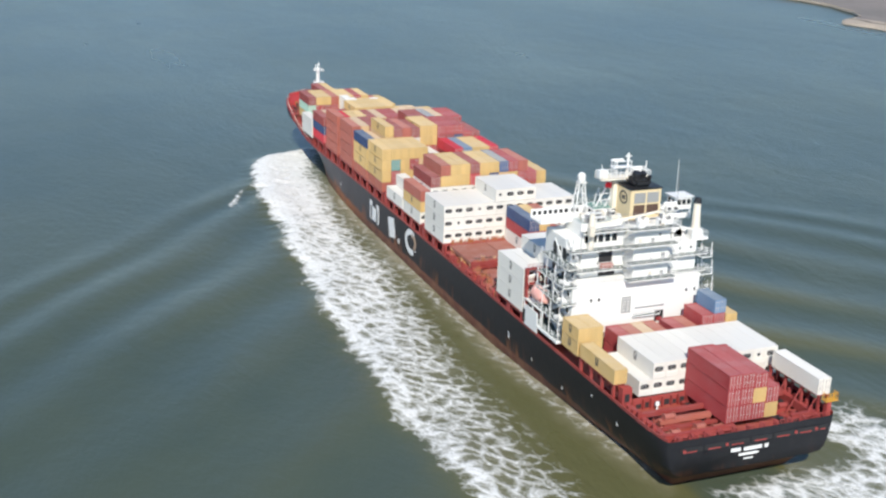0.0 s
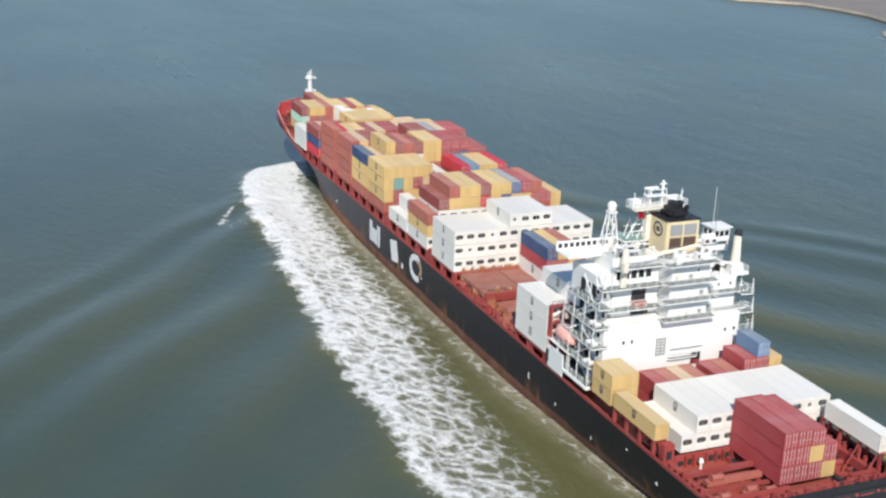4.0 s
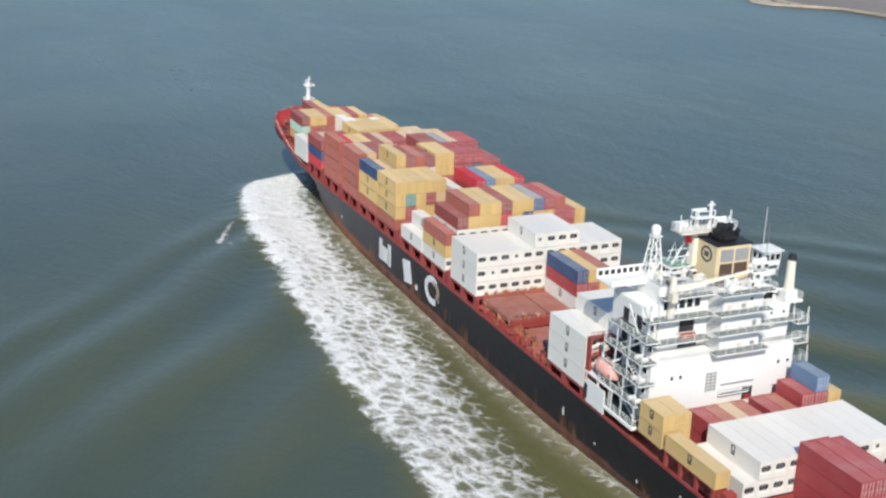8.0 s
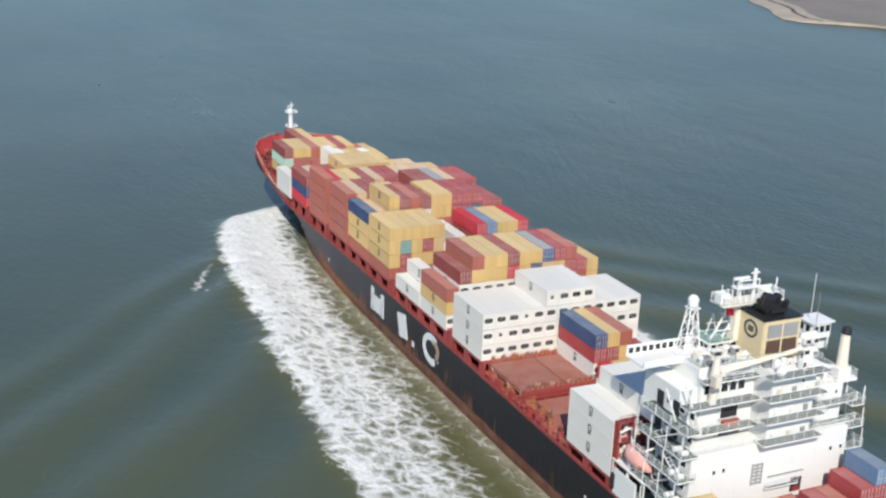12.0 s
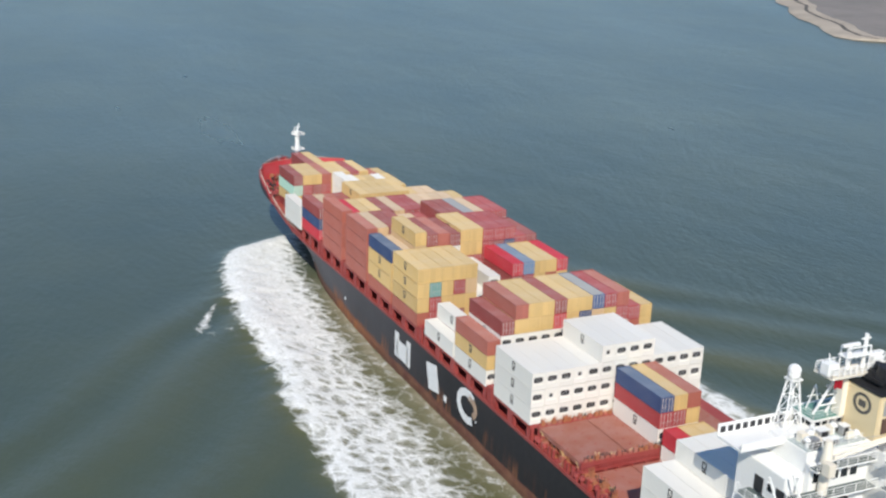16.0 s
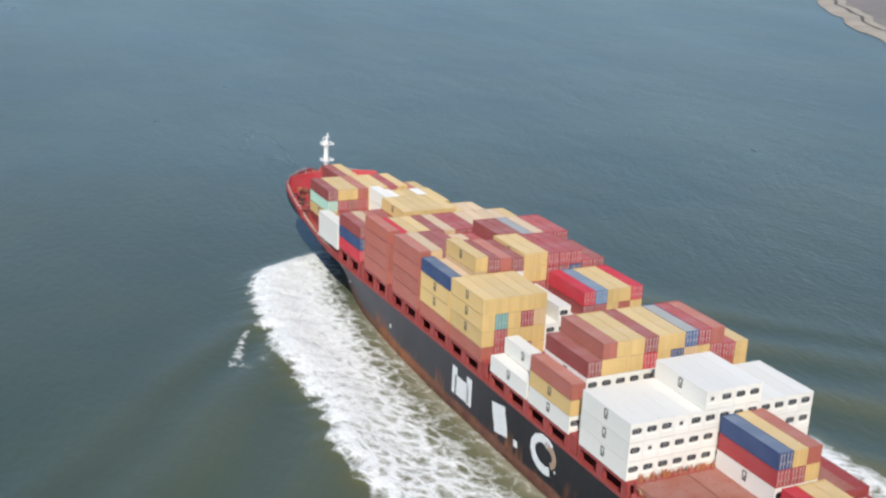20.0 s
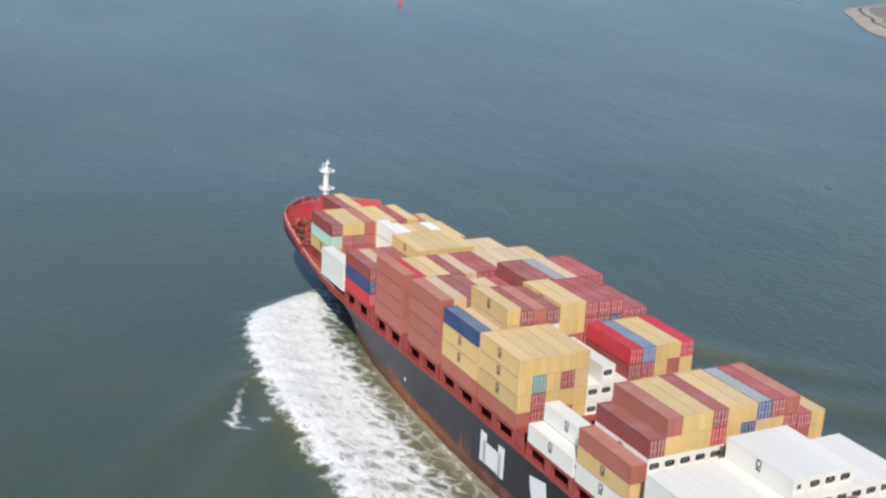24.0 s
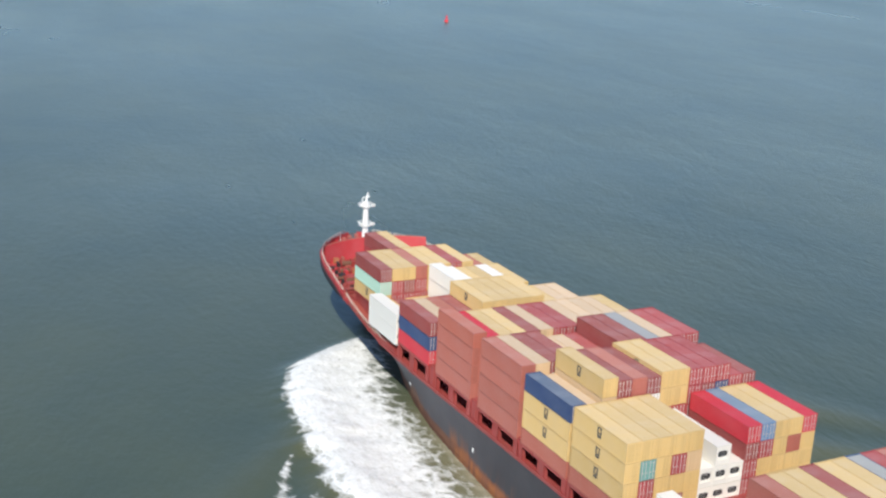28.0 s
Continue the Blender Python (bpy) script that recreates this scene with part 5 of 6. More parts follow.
def radar_mast():
    m = thing("radar_mast", "white radar mast with wide platform, scanners and aerials", "mast")
    bm = bmesh.new()
    rod(bm, (1.0, -40.2, 31.3), (1.4, -40.6, 37.2), 0.75, 10, 0.5)
    part("column", bm, SHIP_WHITE, m)
    box_part("plated_trunk", (-0.9, 1.9, -40.9, -39.5, 31.3, 37.0), CREAM, m, "cream plated trunk", bevel=0.08)
    for x0, x1 in ((-3.6, -1.2), (-1.6, 0.6), (4.6, 3.0)):
        bm = bmesh.new()
        rod(bm, (x0, -39.4, 31.3), (x1, -40.4, 37.2), 0.16, 6)
        part("stay", bm, SHIP_WHITE, m)
    for k in range(4):
        z = 32.6 + k * 1.25
        bm = bmesh.new()
        rod(bm, (-3.4 + k * 0.45, -39.8, z), (1.2, -40.3, z + 0.3), 0.1, 5)
        rod(bm, (1.2, -40.3, z + 0.3), (4.4 - k * 0.3, -39.8, z + 0.1), 0.1, 5)
        part("cross_brace", bm, SHIP_WHITE, m)
    box_part("platform", (-4.2, 6.2, -42.0, -39.2, 37.0, 37.25), CREAM, m, "cream painted platform plate")
    rail_part(m, [(-4.1, -41.9, 37.25), (6.1, -41.9, 37.25), (6.1, -39.3, 37.25), (-4.1, -39.3, 37.25), (-4.1, -41.9, 37.25)], 1.1, SHIP_WHITE, 0.9, 0.07)
    box_part("lamp_box", (-4.4, -2.8, -41.6, -40.2, 37.3, 38.8), SHIP_WHITE, m, bevel=0.08)
    box_part("upper_platform", (-1.4, 2.6, -41.2, -39.8, 39.0, 39.15), SHIP_WHITE, m)
    for x in (-1.2, 2.4):
        for y in (-41.0, -40.0):
            bm = bmesh.new()
            rod(bm, (x, y, 37.25), (x, y, 40.2), 0.1, 5)
            part("frame_post", bm, SHIP_WHITE, m)
    bm = bmesh.new()
    rod(bm, (-1.2, -41.0, 40.2), (2.4, -41.0, 40.2), 0.1, 5)
    part("frame_bar", bm, SHIP_WHITE, m)
    for x, z, w in ((-0.4, 40.3, 2.6), (3.8, 38.6, 2.2)):
        bm = bmesh.new()
        rod(bm, (x, -40.6, 37.3), (x, -40.6, z), 0.16, 6)
        s = part("scanner_post", bm, SHIP_WHITE, m)
        box_part("scanner", (x - w / 2, x + w / 2, -40.8, -40.45, z, z + 0.35), SHIP_WHITE, s)
    for a, b, r in (((1.9, 37.2), (1.9, 41.6), 0.26), ((1.2, 41.0), (2.6, 41.0), 0.12), ((4.8, 37.2), (6.0, 39.4), 0.08), ((5.8, 37.2), (5.8, 39.9), 0.1), ((-3.2, 37.2), (-3.6, 39.8), 0.08)):
        bm = bmesh.new()
        rod(bm, (a[0], -40.6, a[1]), (b[0], -40.6, b[1]), r, 6)
        part("aerial", bm, SHIP_WHITE, m)
    box_part("junction_box", (2.8, 4.4, -41.4, -40.6, 37.25, 38.7), SHIP_WHITE, m, bevel=0.1)
    bm = bmesh.new()
    n = 8
    rows = [[bm.verts.new((-3.1 + 1.5 * k / n, -41.4 - 0.18 * math.sin(k * 1.3), 35.6 + h - 0.03 * k)) for h in (0, 1.1)] for k in range(n + 1)]
    for a, b in zip(rows, rows[1:]):
        bm.faces.new((a[0], b[0], b[1], a[1]))
    bmesh.ops.solidify(bm, geom=bm.faces[:], thickness=0.03)
    part("flag", bm, FLAG_RED, m, "small red flag flying from the mast")
    bm = bmesh.new()
    rod(bm, (-3.1, -41.4, 38.2), (-3.1, -41.4, 35.0), 0.03, 4)
    part("halyard", bm, GALV, m)


def dome_mast():
    m = thing("satellite_dome", "white radome on a lattice tripod", "antenna")
    bm = bmesh.new()
    ball(bm, (-6.3, -38.4, 37.1), 0.78)
    rod(bm, (-6.3, -38.4, 36.1), (-6.3, -38.4, 37.0), 0.72, 14)
    part("radome", bm, SHIP_WHITE, m, "white radome", True)
    bm = bmesh.new()
    top = Vector((-6.3, -38.4, 36.0))
    feet = [Vector((-7.9, -39.5, 29.75)), Vector((-5.2, -39.5, 29.75)), Vector((-7.9, -37.7, 29.75)), Vector((-5.2, -37.7, 29.75))]
    heads = [top + Vector(((p.x + 6.3) * 0.4, (p.y + 38.4) * 0.4, 0)) for p in feet]
    for p, q in zip(feet, heads):
        rod(bm, p, q, 0.12, 5)
    for k in range(3):
        f0, f1 = k / 3, (k + 1) / 3
        for a, b in ((0, 1), (1, 3), (3, 2), (2, 0)):
            rod(bm, feet[a].lerp(heads[a], f1), feet[b].lerp(heads[b], f1), 0.07, 4)
            rod(bm, feet[a].lerp(heads[a], f0), feet[b].lerp(heads[b], f1), 0.06, 4)
    part("lattice", bm, SHIP_WHITE, m)
    box_part("head_plate", (-7.1, -5.5, -39.1, -37.7, 35.9, 36.1), SHIP_WHITE, m)
    bm = bmesh.new()
    for p in ((-3.3, -38.0), (-1.9, -38.6)):
        rod(bm, (p[0], p[1], 31.3), (-2.5, -38.3, 34.6), 0.09, 5)
    rod(bm, (-3.6, -38.3, 33.2), (-1.6, -38.3, 33.2), 0.07, 5)
    part("signal_mast", bm, SHIP_WHITE, m)


def house_top_gear():
    """Mushroom vents and lockers on the coated top of the house."""
    for x, y, r, tall in ((-8.6, -43.9, 0.42, 1.1), (-6.9, -42.4, 0.36, 0.9), (-3.2, -42.3, 0.4, 1.2), (-1.5, -44.1, 0.34, 0.9)):
        v = thing("mushroom_vent", "white mushroom vent on the house top", "vent", "vents on the house top")
        bm = bmesh.new()
        rod(bm, (x, y, 30.24), (x, y, 30.24 + tall), r * 0.6, 10)
        part("stem", bm, SHIP_WHITE, v)
        bm = bmesh.new()
        rod(bm, (x, y, 30.1 + tall), (x, y, 30.42 + tall), r * 1.25, 12, r * 0.7)
        part("cowl", bm, SHIP_WHITE, v)
    for x, y, sx, sy, tall in ((-5.0, -42.4, 0.8, 0.45, 0.9), (-2.2, -42.9, 0.5, 0.4, 1.2), (-5.6, -44.2, 1.1, 0.4, 0.7)):
        c = thing("deck_locker", "grey steel locker on the house top", "locker", "lockers on the house top")
        box_part("body", (x - sx, x + sx, y - sy, y + sy, 30.24, 30.24 + tall), PAINT["grey"], c, bevel=0.05)
        box_part("lid", (x - sx - 0.05, x + sx + 0.05, y - sy - 0.05, y + sy + 0.05, 30.24 + tall, 30.32 + tall), SHIP_WHITE, c)
        box_part("door", (x - sx * 0.6, x + sx * 0.6, y - sy - 0.03, y - sy, 30.34, 30.14 + tall), DARK, c)


def stores_crane():
    c = thing("stores_crane", "off-white stores crane with a long jib over the house", "crane")
    bm = bmesh.new()
    rod(bm, (-8.6, -46.8, 25.9), (-8.6, -46.8, 29.8), 0.55, 12)
    part("pedestal", bm, CREAM, c)
    bm = bmesh.new()
    rod(bm, (-8.6, -46.8, 29.8), (-8.6, -46.8, 32.6), 0.7, 10, 0.4)
    part("post", bm, CREAM, c)
    bm = bmesh.new()
    for o in (-0.35, 0.35):
        rod(bm, (-7.9, -46.8 + o, 30.4), (4.6, -47.6 + o * 0.4, 32.3), 0.16, 5)
    for k in range(9):
        a = Vector((-7.9, -47.15, 30.4)).lerp(Vector((4.6, -47.74, 32.3)), k / 9)
        b = Vector((-7.9, -46.45, 30.4)).lerp(Vector((4.6, -47.46, 32.3)), (k + 1) / 9)
        rod(bm, a, b, 0.06, 4)
    part("jib", bm, CREAM, c)
    bm = bmesh.new()
    rod(bm, (-8.6, -46.8, 32.4), (4.4, -47.6, 32.0), 0.04, 4)
    part("topping_wire", bm, GALV, c)
    box_part("cab", (-9.9, -8.9, -48.6, -47.4, 29.0, 30.6), CREAM, c, bevel=0.08)


def stern_crane():
    c = thing("provision_crane", "cream crane column with black head beside the house", "crane")
    bm = bmesh.new()
    rod(bm, (13.5, -46.7, 26.3), (13.3, -46.8, 33.0), 0.85, 12, 0.62)
    part("column", bm, CREAM, c)
    bm = bmesh.new()
    rod(bm, (13.3, -46.8, 33.0), (13.4, -46.8, 34.0), 0.74, 12, 0.55)
    part("head", bm, BLACK, c)
    box_part("platform", (12.2, 15.8, -47.6, -45.0, 25.9, 26.35), SHIP_WHITE, c)
    box_part("winch_house", (12.4, 14.6, -47.5, -45.8, 26.35, 28.0), SHIP_WHITE, c, "white winch housing at the foot of the column", 0.1)
    rail_part(c, [(13.0, -45.0, 26.35), (13.0, -47.4, 26.35), (15.8, -47.4, 26.35), (15.8, -45.0, 26.35)], 1.1, SHIP_WHITE, 0.9)
    bm = bmesh.new()
    rod(bm, (13.6, -46.2, 27.6), (3.4, -46.6, 29.9), 0.2, 6)
    part("jib", bm, SHIP_WHITE, c)


def lifeboat():
    b = thing("lifeboat", "faded orange enclosed lifeboat hung in white davits", "lifeboat")
    bm = bmesh.new()
    rows = []
    for k in range(13):
        f = -1 + 2 * k / 12
        w = 1.4 * (1 - abs(f) ** 3.2) + 0.05
        hgt = 1.5 * (1 - 0.5 * abs(f) ** 3)
        ring = []
        for j in range(12):
            a = j * math.tau / 12
            ring.append(bm.verts.new((-14.9 + w * math.cos(a), -41.0 + f * 2.9, 15.6 + hgt * math.sin(a) * (1.0 if math.sin(a) > 0 else 0.85))))
        rows.append(ring)
    for a, c in zip(rows, rows[1:]):
        for j in range(12):
            bm.faces.new((a[j], a[(j + 1) % 12], c[(j + 1) % 12], c[j]))
    bm.faces.new(rows[0][::-1])
    bm.faces.new(rows[-1])
    part("hull", bm, ORANGE, b, "", True)
    box_part("coxswain_hatch", (-15.4, -14.4, -43.0, -41.9, 16.5, 17.1), ORANGE, b, bevel=0.15)
    bm = bmesh.new()
    rod(bm, (-16.05, -43.2, 15.5), (-16.05, -38.8, 15.5), 0.1, 5)
    part("fender_line", bm, PAINT["crimson"], b)
    for y in (-43.2, -37.6):
        bm = bmesh.new()
        rod(bm, (-13.4, y, 13.6), (-13.9, y, 18.4), 0.18, 6)
        rod(bm, (-13.9, y, 18.4), (-15.8, y, 18.0), 0.15, 6)
        rod(bm, (-15.7, y, 18.0), (-15.7, y, 16.4), 0.05, 4)
        part("davit", bm, SHIP_WHITE, b)
    box_part("cradle", (-16.2, -12.8, -44.2, -36.8, 13.45, 13.65), SHIP_WHITE, b)
    for y in (-36.9, -40.2, -44.0):
        bm = bmesh.new()
        rod(bm, (-16.0, y, 9.6), (-16.0, y, 13.5), 0.12, 5)
        part("cradle_post", bm, SHIP_WHITE, b)
    for x, y in ((-14.6, -37.2), (-14.4, -38.6)):
        r = thing("life_raft", "white life raft canister by the lifeboat", "life raft", "life rafts")
        bm = bmesh.new()
        rod(bm, (x, y, 14.1), (x, y + 1.1, 14.1), 0.42, 12)
        part("canister", bm, SHIP_WHITE, r)


def winch(at, label, size=1.0):
    """A mooring winch: bed, drum with flanges, motor and brake."""
    w = thing("mooring_winch", label, "winch", "mooring winches on deck")
    x, y, z = at
    box_part("bed", (x - 1.9 * size, x + 1.9 * size, y - 0.8 * size, y + 0.8 * size, z, z + 0.3), RED_STEEL, w)
    bm = bmesh.new()
    rod(bm, (x - 1.0 * size, y, z + 1.0 * size), (x + 1.0 * size, y, z + 1.0 * size), 0.42 * size, 10)
    part("drum", bm, plain("rope_on_drum", (0.16, 0.075, 0.045), 0.9), w, "rope wound on the drum")
    for k in (-1.05, 1.05):
        bm = bmesh.new()
        rod(bm, (x + (k - 0.06) * size, y, z + 1.0 * size), (x + (k + 0.06) * size, y, z + 1.0 * size), 0.8 * size, 14)
        part("flange", bm, RED_STEEL, w)
    box_part("motor", (x + 1.2 * size, x + 1.85 * size, y - 0.5 * size, y + 0.5 * size, z + 0.3, z + 1.4 * size), RED_STEEL, w, bevel=0.05)
    box_part("brake", (x - 1.8 * size, x - 1.3 * size, y - 0.3 * size, y + 0.3 * size, z + 0.3, z + 1.2 * size), DARK, w)


def bollard(at):
    b = thing("bollard", "red twin mooring bollard", "bollard", "bollards on deck")
    x, y, z = at
    box_part("base", (x - 0.35, x + 0.35, y - 0.9, y + 0.9, z, z + 0.12), RED_STEEL, b)
    for k in (-0.5, 0.5):
        bm = bmesh.new()
        rod(bm, (x, y + k, z + 0.1), (x, y + k, z + 0.95), 0.28, 10)
        rod(bm, (x, y + k, z + 0.9), (x, y + k, z + 1.0), 0.36, 10)
        part("post", bm, RED_STEEL, b)


def stern_gear():
    z = 7.5
    s = thing("stern_frame", "red steel container supports and coamings on the poop", "frame")
    for y in (-79.2, -71.8):
        box_part("cross_beam", (-14.2, -1.6, y, y + 0.7, 9.2, 9.9), RED_STEEL, s)
        box_part("cross_beam", (9.2, 14.2, y, y + 0.7, 9.2, 9.9), RED_STEEL, s)
    for y in (-78.2, -75.4):
        box_part("girder", (-12.6, -2.0, y, y + 0.5, 8.4, 8.9), RED_STEEL, s)
    box_part("side_girder", (-14.4, -13.5, -79.4, -60.0, 8.2, 9.6), RED_STEEL, s)
    box_part("side_girder", (13.5, 14.4, -79.4, -60.0, 8.2, 9.6), RED_STEEL, s)
    box_part("hatch", (-9.6, -4.0, -75.2, -73.0, 7.4, 8.3), RED_OXIDE, s, bevel=0.06)
    for x, y, w, d in ((-11.6, -74.0, 1.0, 0.9), (-6.8, -77.2, 1.6, 0.6), (-11.0, -77.0, 1.3, 0.5), (-4.2, -78.9, 0.8, 0.5), (9.6, -76.0, 1.0, 1.2), (11.4, -71.0, 0.9, 1.6), (9.8, -67.5, 0.9, 1.1)):
        box_part("deck_opening", (x - w, x + w, y - d, y + d, 7.3, 7.62), DARK, s, "dark open hatchway in the poop deck")
        box_part("opening_rim", (x - w - 0.15, x + w + 0.15, y + d, y + d + 0.15, 7.3, 7.95), RED_STEEL, s)
    for y in (-66.0, -62.4, -58.8, -55.4):
        for x in (-16.0, -14.2):
            box_part("post", (x, x + 0.45, y, y + 0.5, 9.8, 12.66), RED_STEEL, s)
    for y in (-79.4, -75.4, -71.4, -67.6, -64.0, -58.0):
        for x in (13.9, 15.5):
            box_part("post", (x, x + 0.4, y, y + 0.45, 7.5, 12.7), RED_STEEL, s)
    box_part("rail_beam", (-16.1, -13.9, -66.2, -55.0, 12.5, 12.68), RED_STEEL, s)
    box_part("rail_beam", (13.7, 16.1, -79.2, -67.9, 12.6, 12.78), RED_STEEL, s)
    bm = bmesh.new()
    for k in range(4):
        y = -79.0 + k * 3.6
        rod(bm, (11.0, y, 7.6), (13.9, y + 0.3, 12.0), 0.11, 5)
    part("diagonal_brace", bm, RED_STEEL, s)
    bm = bmesh.new()
    box(bm, -13.8, 13.8, -81.45, -81.2, 9.45, 9.9)
    part("stern_rail_plate", bm, RED_STEEL, s)
    # mooring openings in the transom with red lips
    for x, w in ((-11.2, 1.9), (-6.9, 1.9), (-2.6, 1.9), (1.7, 1.9), (6.0, 1.9), (10.4, 1.9), (13.6, 0.8)):
        box_part("mooring_slot", (x - w - 0.12, x + w + 0.12, -81.58, -81.40, 7.9, 8.8), BLACK, s, "dark mooring opening in the transom")
        box_part("slot_lip", (x - w * 0.7, x + w * 0.5, -81.62, -81.44, 7.95, 8.15), RED_STEEL, s)
    for x in (-12.6, 12.2, -4.8, 8.2):
        bm = bmesh.new()
        rod(bm, (x, -81.7, 8.3), (x, -81.2, 8.3), 0.28, 10)
        part("fairlead_roller", bm, RED_STEEL, s, "red fairlead roller")
    rng = random.Random(8)
    for k in range(16):
        x, y = rng.uniform(-13.2, -4.2), rng.uniform(-80.4, -73.2)
        w, d, hh = rng.uniform(0.3, 0.9), rng.uniform(0.3, 0.8), rng.uniform(0.4, 1.3)
        box_part("deck_fitting", (x - w, x + w, y - d, y + d, 7.45, 7.5 + hh), rng.choice((RED_STEEL, RED_STEEL, RED_OXIDE, DARK, PAINT["salmon"], PAINT["brown"])), s, bevel=0.05)
    for k in range(9):
        x, y = rng.uniform(8.4, 13.0), rng.uniform(-80.4, -62.0)
        w, d, hh = rng.uniform(0.3, 0.8), rng.uniform(0.3, 0.8), rng.uniform(0.5, 1.6)
        box_part("deck_fitting", (x - w, x + w, y - d, y + d, 7.45, 7.5 + hh), rng.choice((RED_STEEL, RED_OXIDE, DARK, DARK)), s, bevel=0.05)
    rail_part(s, [(-14.4, -81.2, 9.9), (-6.0, -81.3, 9.9), (6.0, -81.3, 9.9), (14.4, -81.2, 9.9)], 0.9, RED_STEEL, 1.4, 0.06)
    g = thing("safety_platform", "orange-yellow railed platform at the stern corner", "platform")
    box_part("floor", (13.6, 16.0, -81.4, -80.3, 12.6, 12.75), YELLOW_RAIL, g)
    rail_part(g, [(13.7, -80.4, 12.75), (13.7, -81.3, 12.75), (15.9, -81.3, 12.75), (15.9, -80.4, 12.75)], 1.2, YELLOW_RAIL, 0.7, 0.07)
    box_part("knee", (14.2, 15.0, -81.1, -80.3, 7.6, 12.6), RED_STEEL, g)
    winch((-7.6, -79.0, z), "rusty red mooring winch on the poop", 1.0)
    winch((-12.2, -76.0, z), "rusty red mooring winch on the poop", 0.8)
    winch((-10.0, -79.6, z), "rusty red mooring winch on the poop", 0.9)
    winch((-5.0, -79.9, z), "rusty red mooring winch on the poop", 0.9)
    winch((11.0, -78.6, z), "red mooring winch beside the stern stack", 0.8)
    for x, y in ((-12.4, -78.6), (-8.6, -80.6), (-11.6, -80.4), (-6.2, -80.6), (-5.2, -76.4), (-3.0, -80.2), (5.0, -80.2), (9.6, -80.2), (-13.0, -70.5)):
        bollard((x, y, z))


def poop_gear():
    """The coaming under the white row, beams with rollers, open hatchways and bulwark stays of the poop."""
    g = thing("poop_frames", "worn red beams, coamings and open hatchways on the poop", "deck gear")
    box_part("coaming", (-12.4, 13.8, -78.3, -78.05, 6.0, 8.15), RED_STEEL, g, "red coaming under the white row", 0.04)
    for k, (x, w) in enumerate(((-11.2, 0.5), (-9.6, 0.35), (-7.6, 0.6), (-5.8, 0.5), (-4.4, 0.4), (-2.9, 0.5), (10.6, 0.6), (12.4, 0.5))):
        box_part("coaming_opening", (x - w, x + w, -78.36, -78.28, 6.3, 7.1 + 0.2 * (k % 2)), DARK, g, "dark opening in the coaming")
        box_part("stay", (x + w + 0.1, x + w + 0.3, -78.9, -78.3, 6.0, 8.0), RED_STEEL, g)
    for x0, x1, y0, y1 in ((-3.3, -1.5, -81.2, -78.9), (-2.4, -1.35, -87.2, -84.4), (-9.8, -7.2, -84.8, -83.4), (-6.2, -4.6, -84.7, -83.6), (-12.6, -11.2, -83.0, -80.6), (-8.6, -5.6, -90.2, -88.9), (10.0, 11.8, -84.4, -80.0), (12.4, 13.8, -91.0, -87.6), (9.8, 11.4, -91.4, -89.2)):
        well = box_part("hatchway", (x0, x1, y0, y1, 6.0, 6.3), DARK, g, "dark open hatchway in the poop deck")
        for a, b, c, d in ((x0 - 0.12, x0, y0, y1), (x1, x1 + 0.12, y0, y1), (x0, x1, y1, y1 + 0.12)):
            box_part("hatch_rim", (a, b, c, d, 6.0, 6.75), RED_STEEL, well)
    beam = box_part("roller_beam", (-11.9, -2.3, -86.4, -85.3, 7.15, 7.95), PAINT["brown"], g, "broad faded red beam with a worn top", 0.08)
    for x in (-11.4, -8.6, -5.6, -2.8):
        box_part("beam_leg", (x - 0.3, x + 0.3, -86.2, -85.5, 6.0, 7.15), RED_STEEL, beam)
    # dark sheet added for the shade below the beam
    box_part("beam_shade_plate", (-11.2, -2.9, -85.6, -85.4, 6.1, 7.15), DARK, beam, "dark plate painting in the shade under the beam")
    for x, y, z, r, w, mat in ((-10.2, -85.9, 8.3, 0.5, 0.9, PAINT["salmon"]), (-6.1, -88.7, 7.2, 0.55, 0.8, PAINT["salmon"]), (-3.2, -89.4, 7.0, 0.5, 0.8, PAINT["salmon"]), (-11.0, -89.2, 7.1, 0.55, 0.7, PAINT["salmon"]), (-8.4, -91.2, 7.2, 0.45, 0.9, RED_STEEL), (-4.8, -91.4, 7.1, 0.45, 0.8, RED_STEEL), (11.6, -86.2, 7.1, 0.5, 0.8, RED_STEEL)):
        bm = bmesh.new()
        rod(bm, (x - w, y, z), (x + w, y, z), r, 12)
        for k in (-w, w):
            rod(bm, (x + k - 0.06, y, z), (x + k + 0.06, y, z), r * 1.35, 12)
        roller = part("mooring_roller", bm, mat, g, "worn mooring drum with round flanges")
        box_part("roller_bed", (x - w - 0.2, x + w + 0.2, y - 0.3, y + 0.3, 6.0, z - r * 0.6), RED_STEEL, roller)
    for k in range(9):
        y = -79.4 - k * 1.55
        for side in (-1, 1):
            x = side * (14.6 - 0.25 * (k > 6))
            box_part("bulwark_stay", (x - 0.28, x + 0.28, y - 0.22, y + 0.22, 6.0, 8.5 + 0.5 * (k % 3 == 0)), RED_STEEL, g)
            box_part("freeing_port", (x - 0.2, x + 0.2, y + 0.3, y + 1.0, 6.05, 7.2), DARK, g, "dark opening between the stays")
    box_part("corner_pedestal", (-15.2, -13.4, -79.6, -78.2, 6.0, 11.0), RED_STEEL, g, "red pedestal under the yellow box", 0.06)
    box_part("pedestal_opening", (-14.8, -13.9, -79.68, -79.58, 8.6, 10.0), DARK, g)
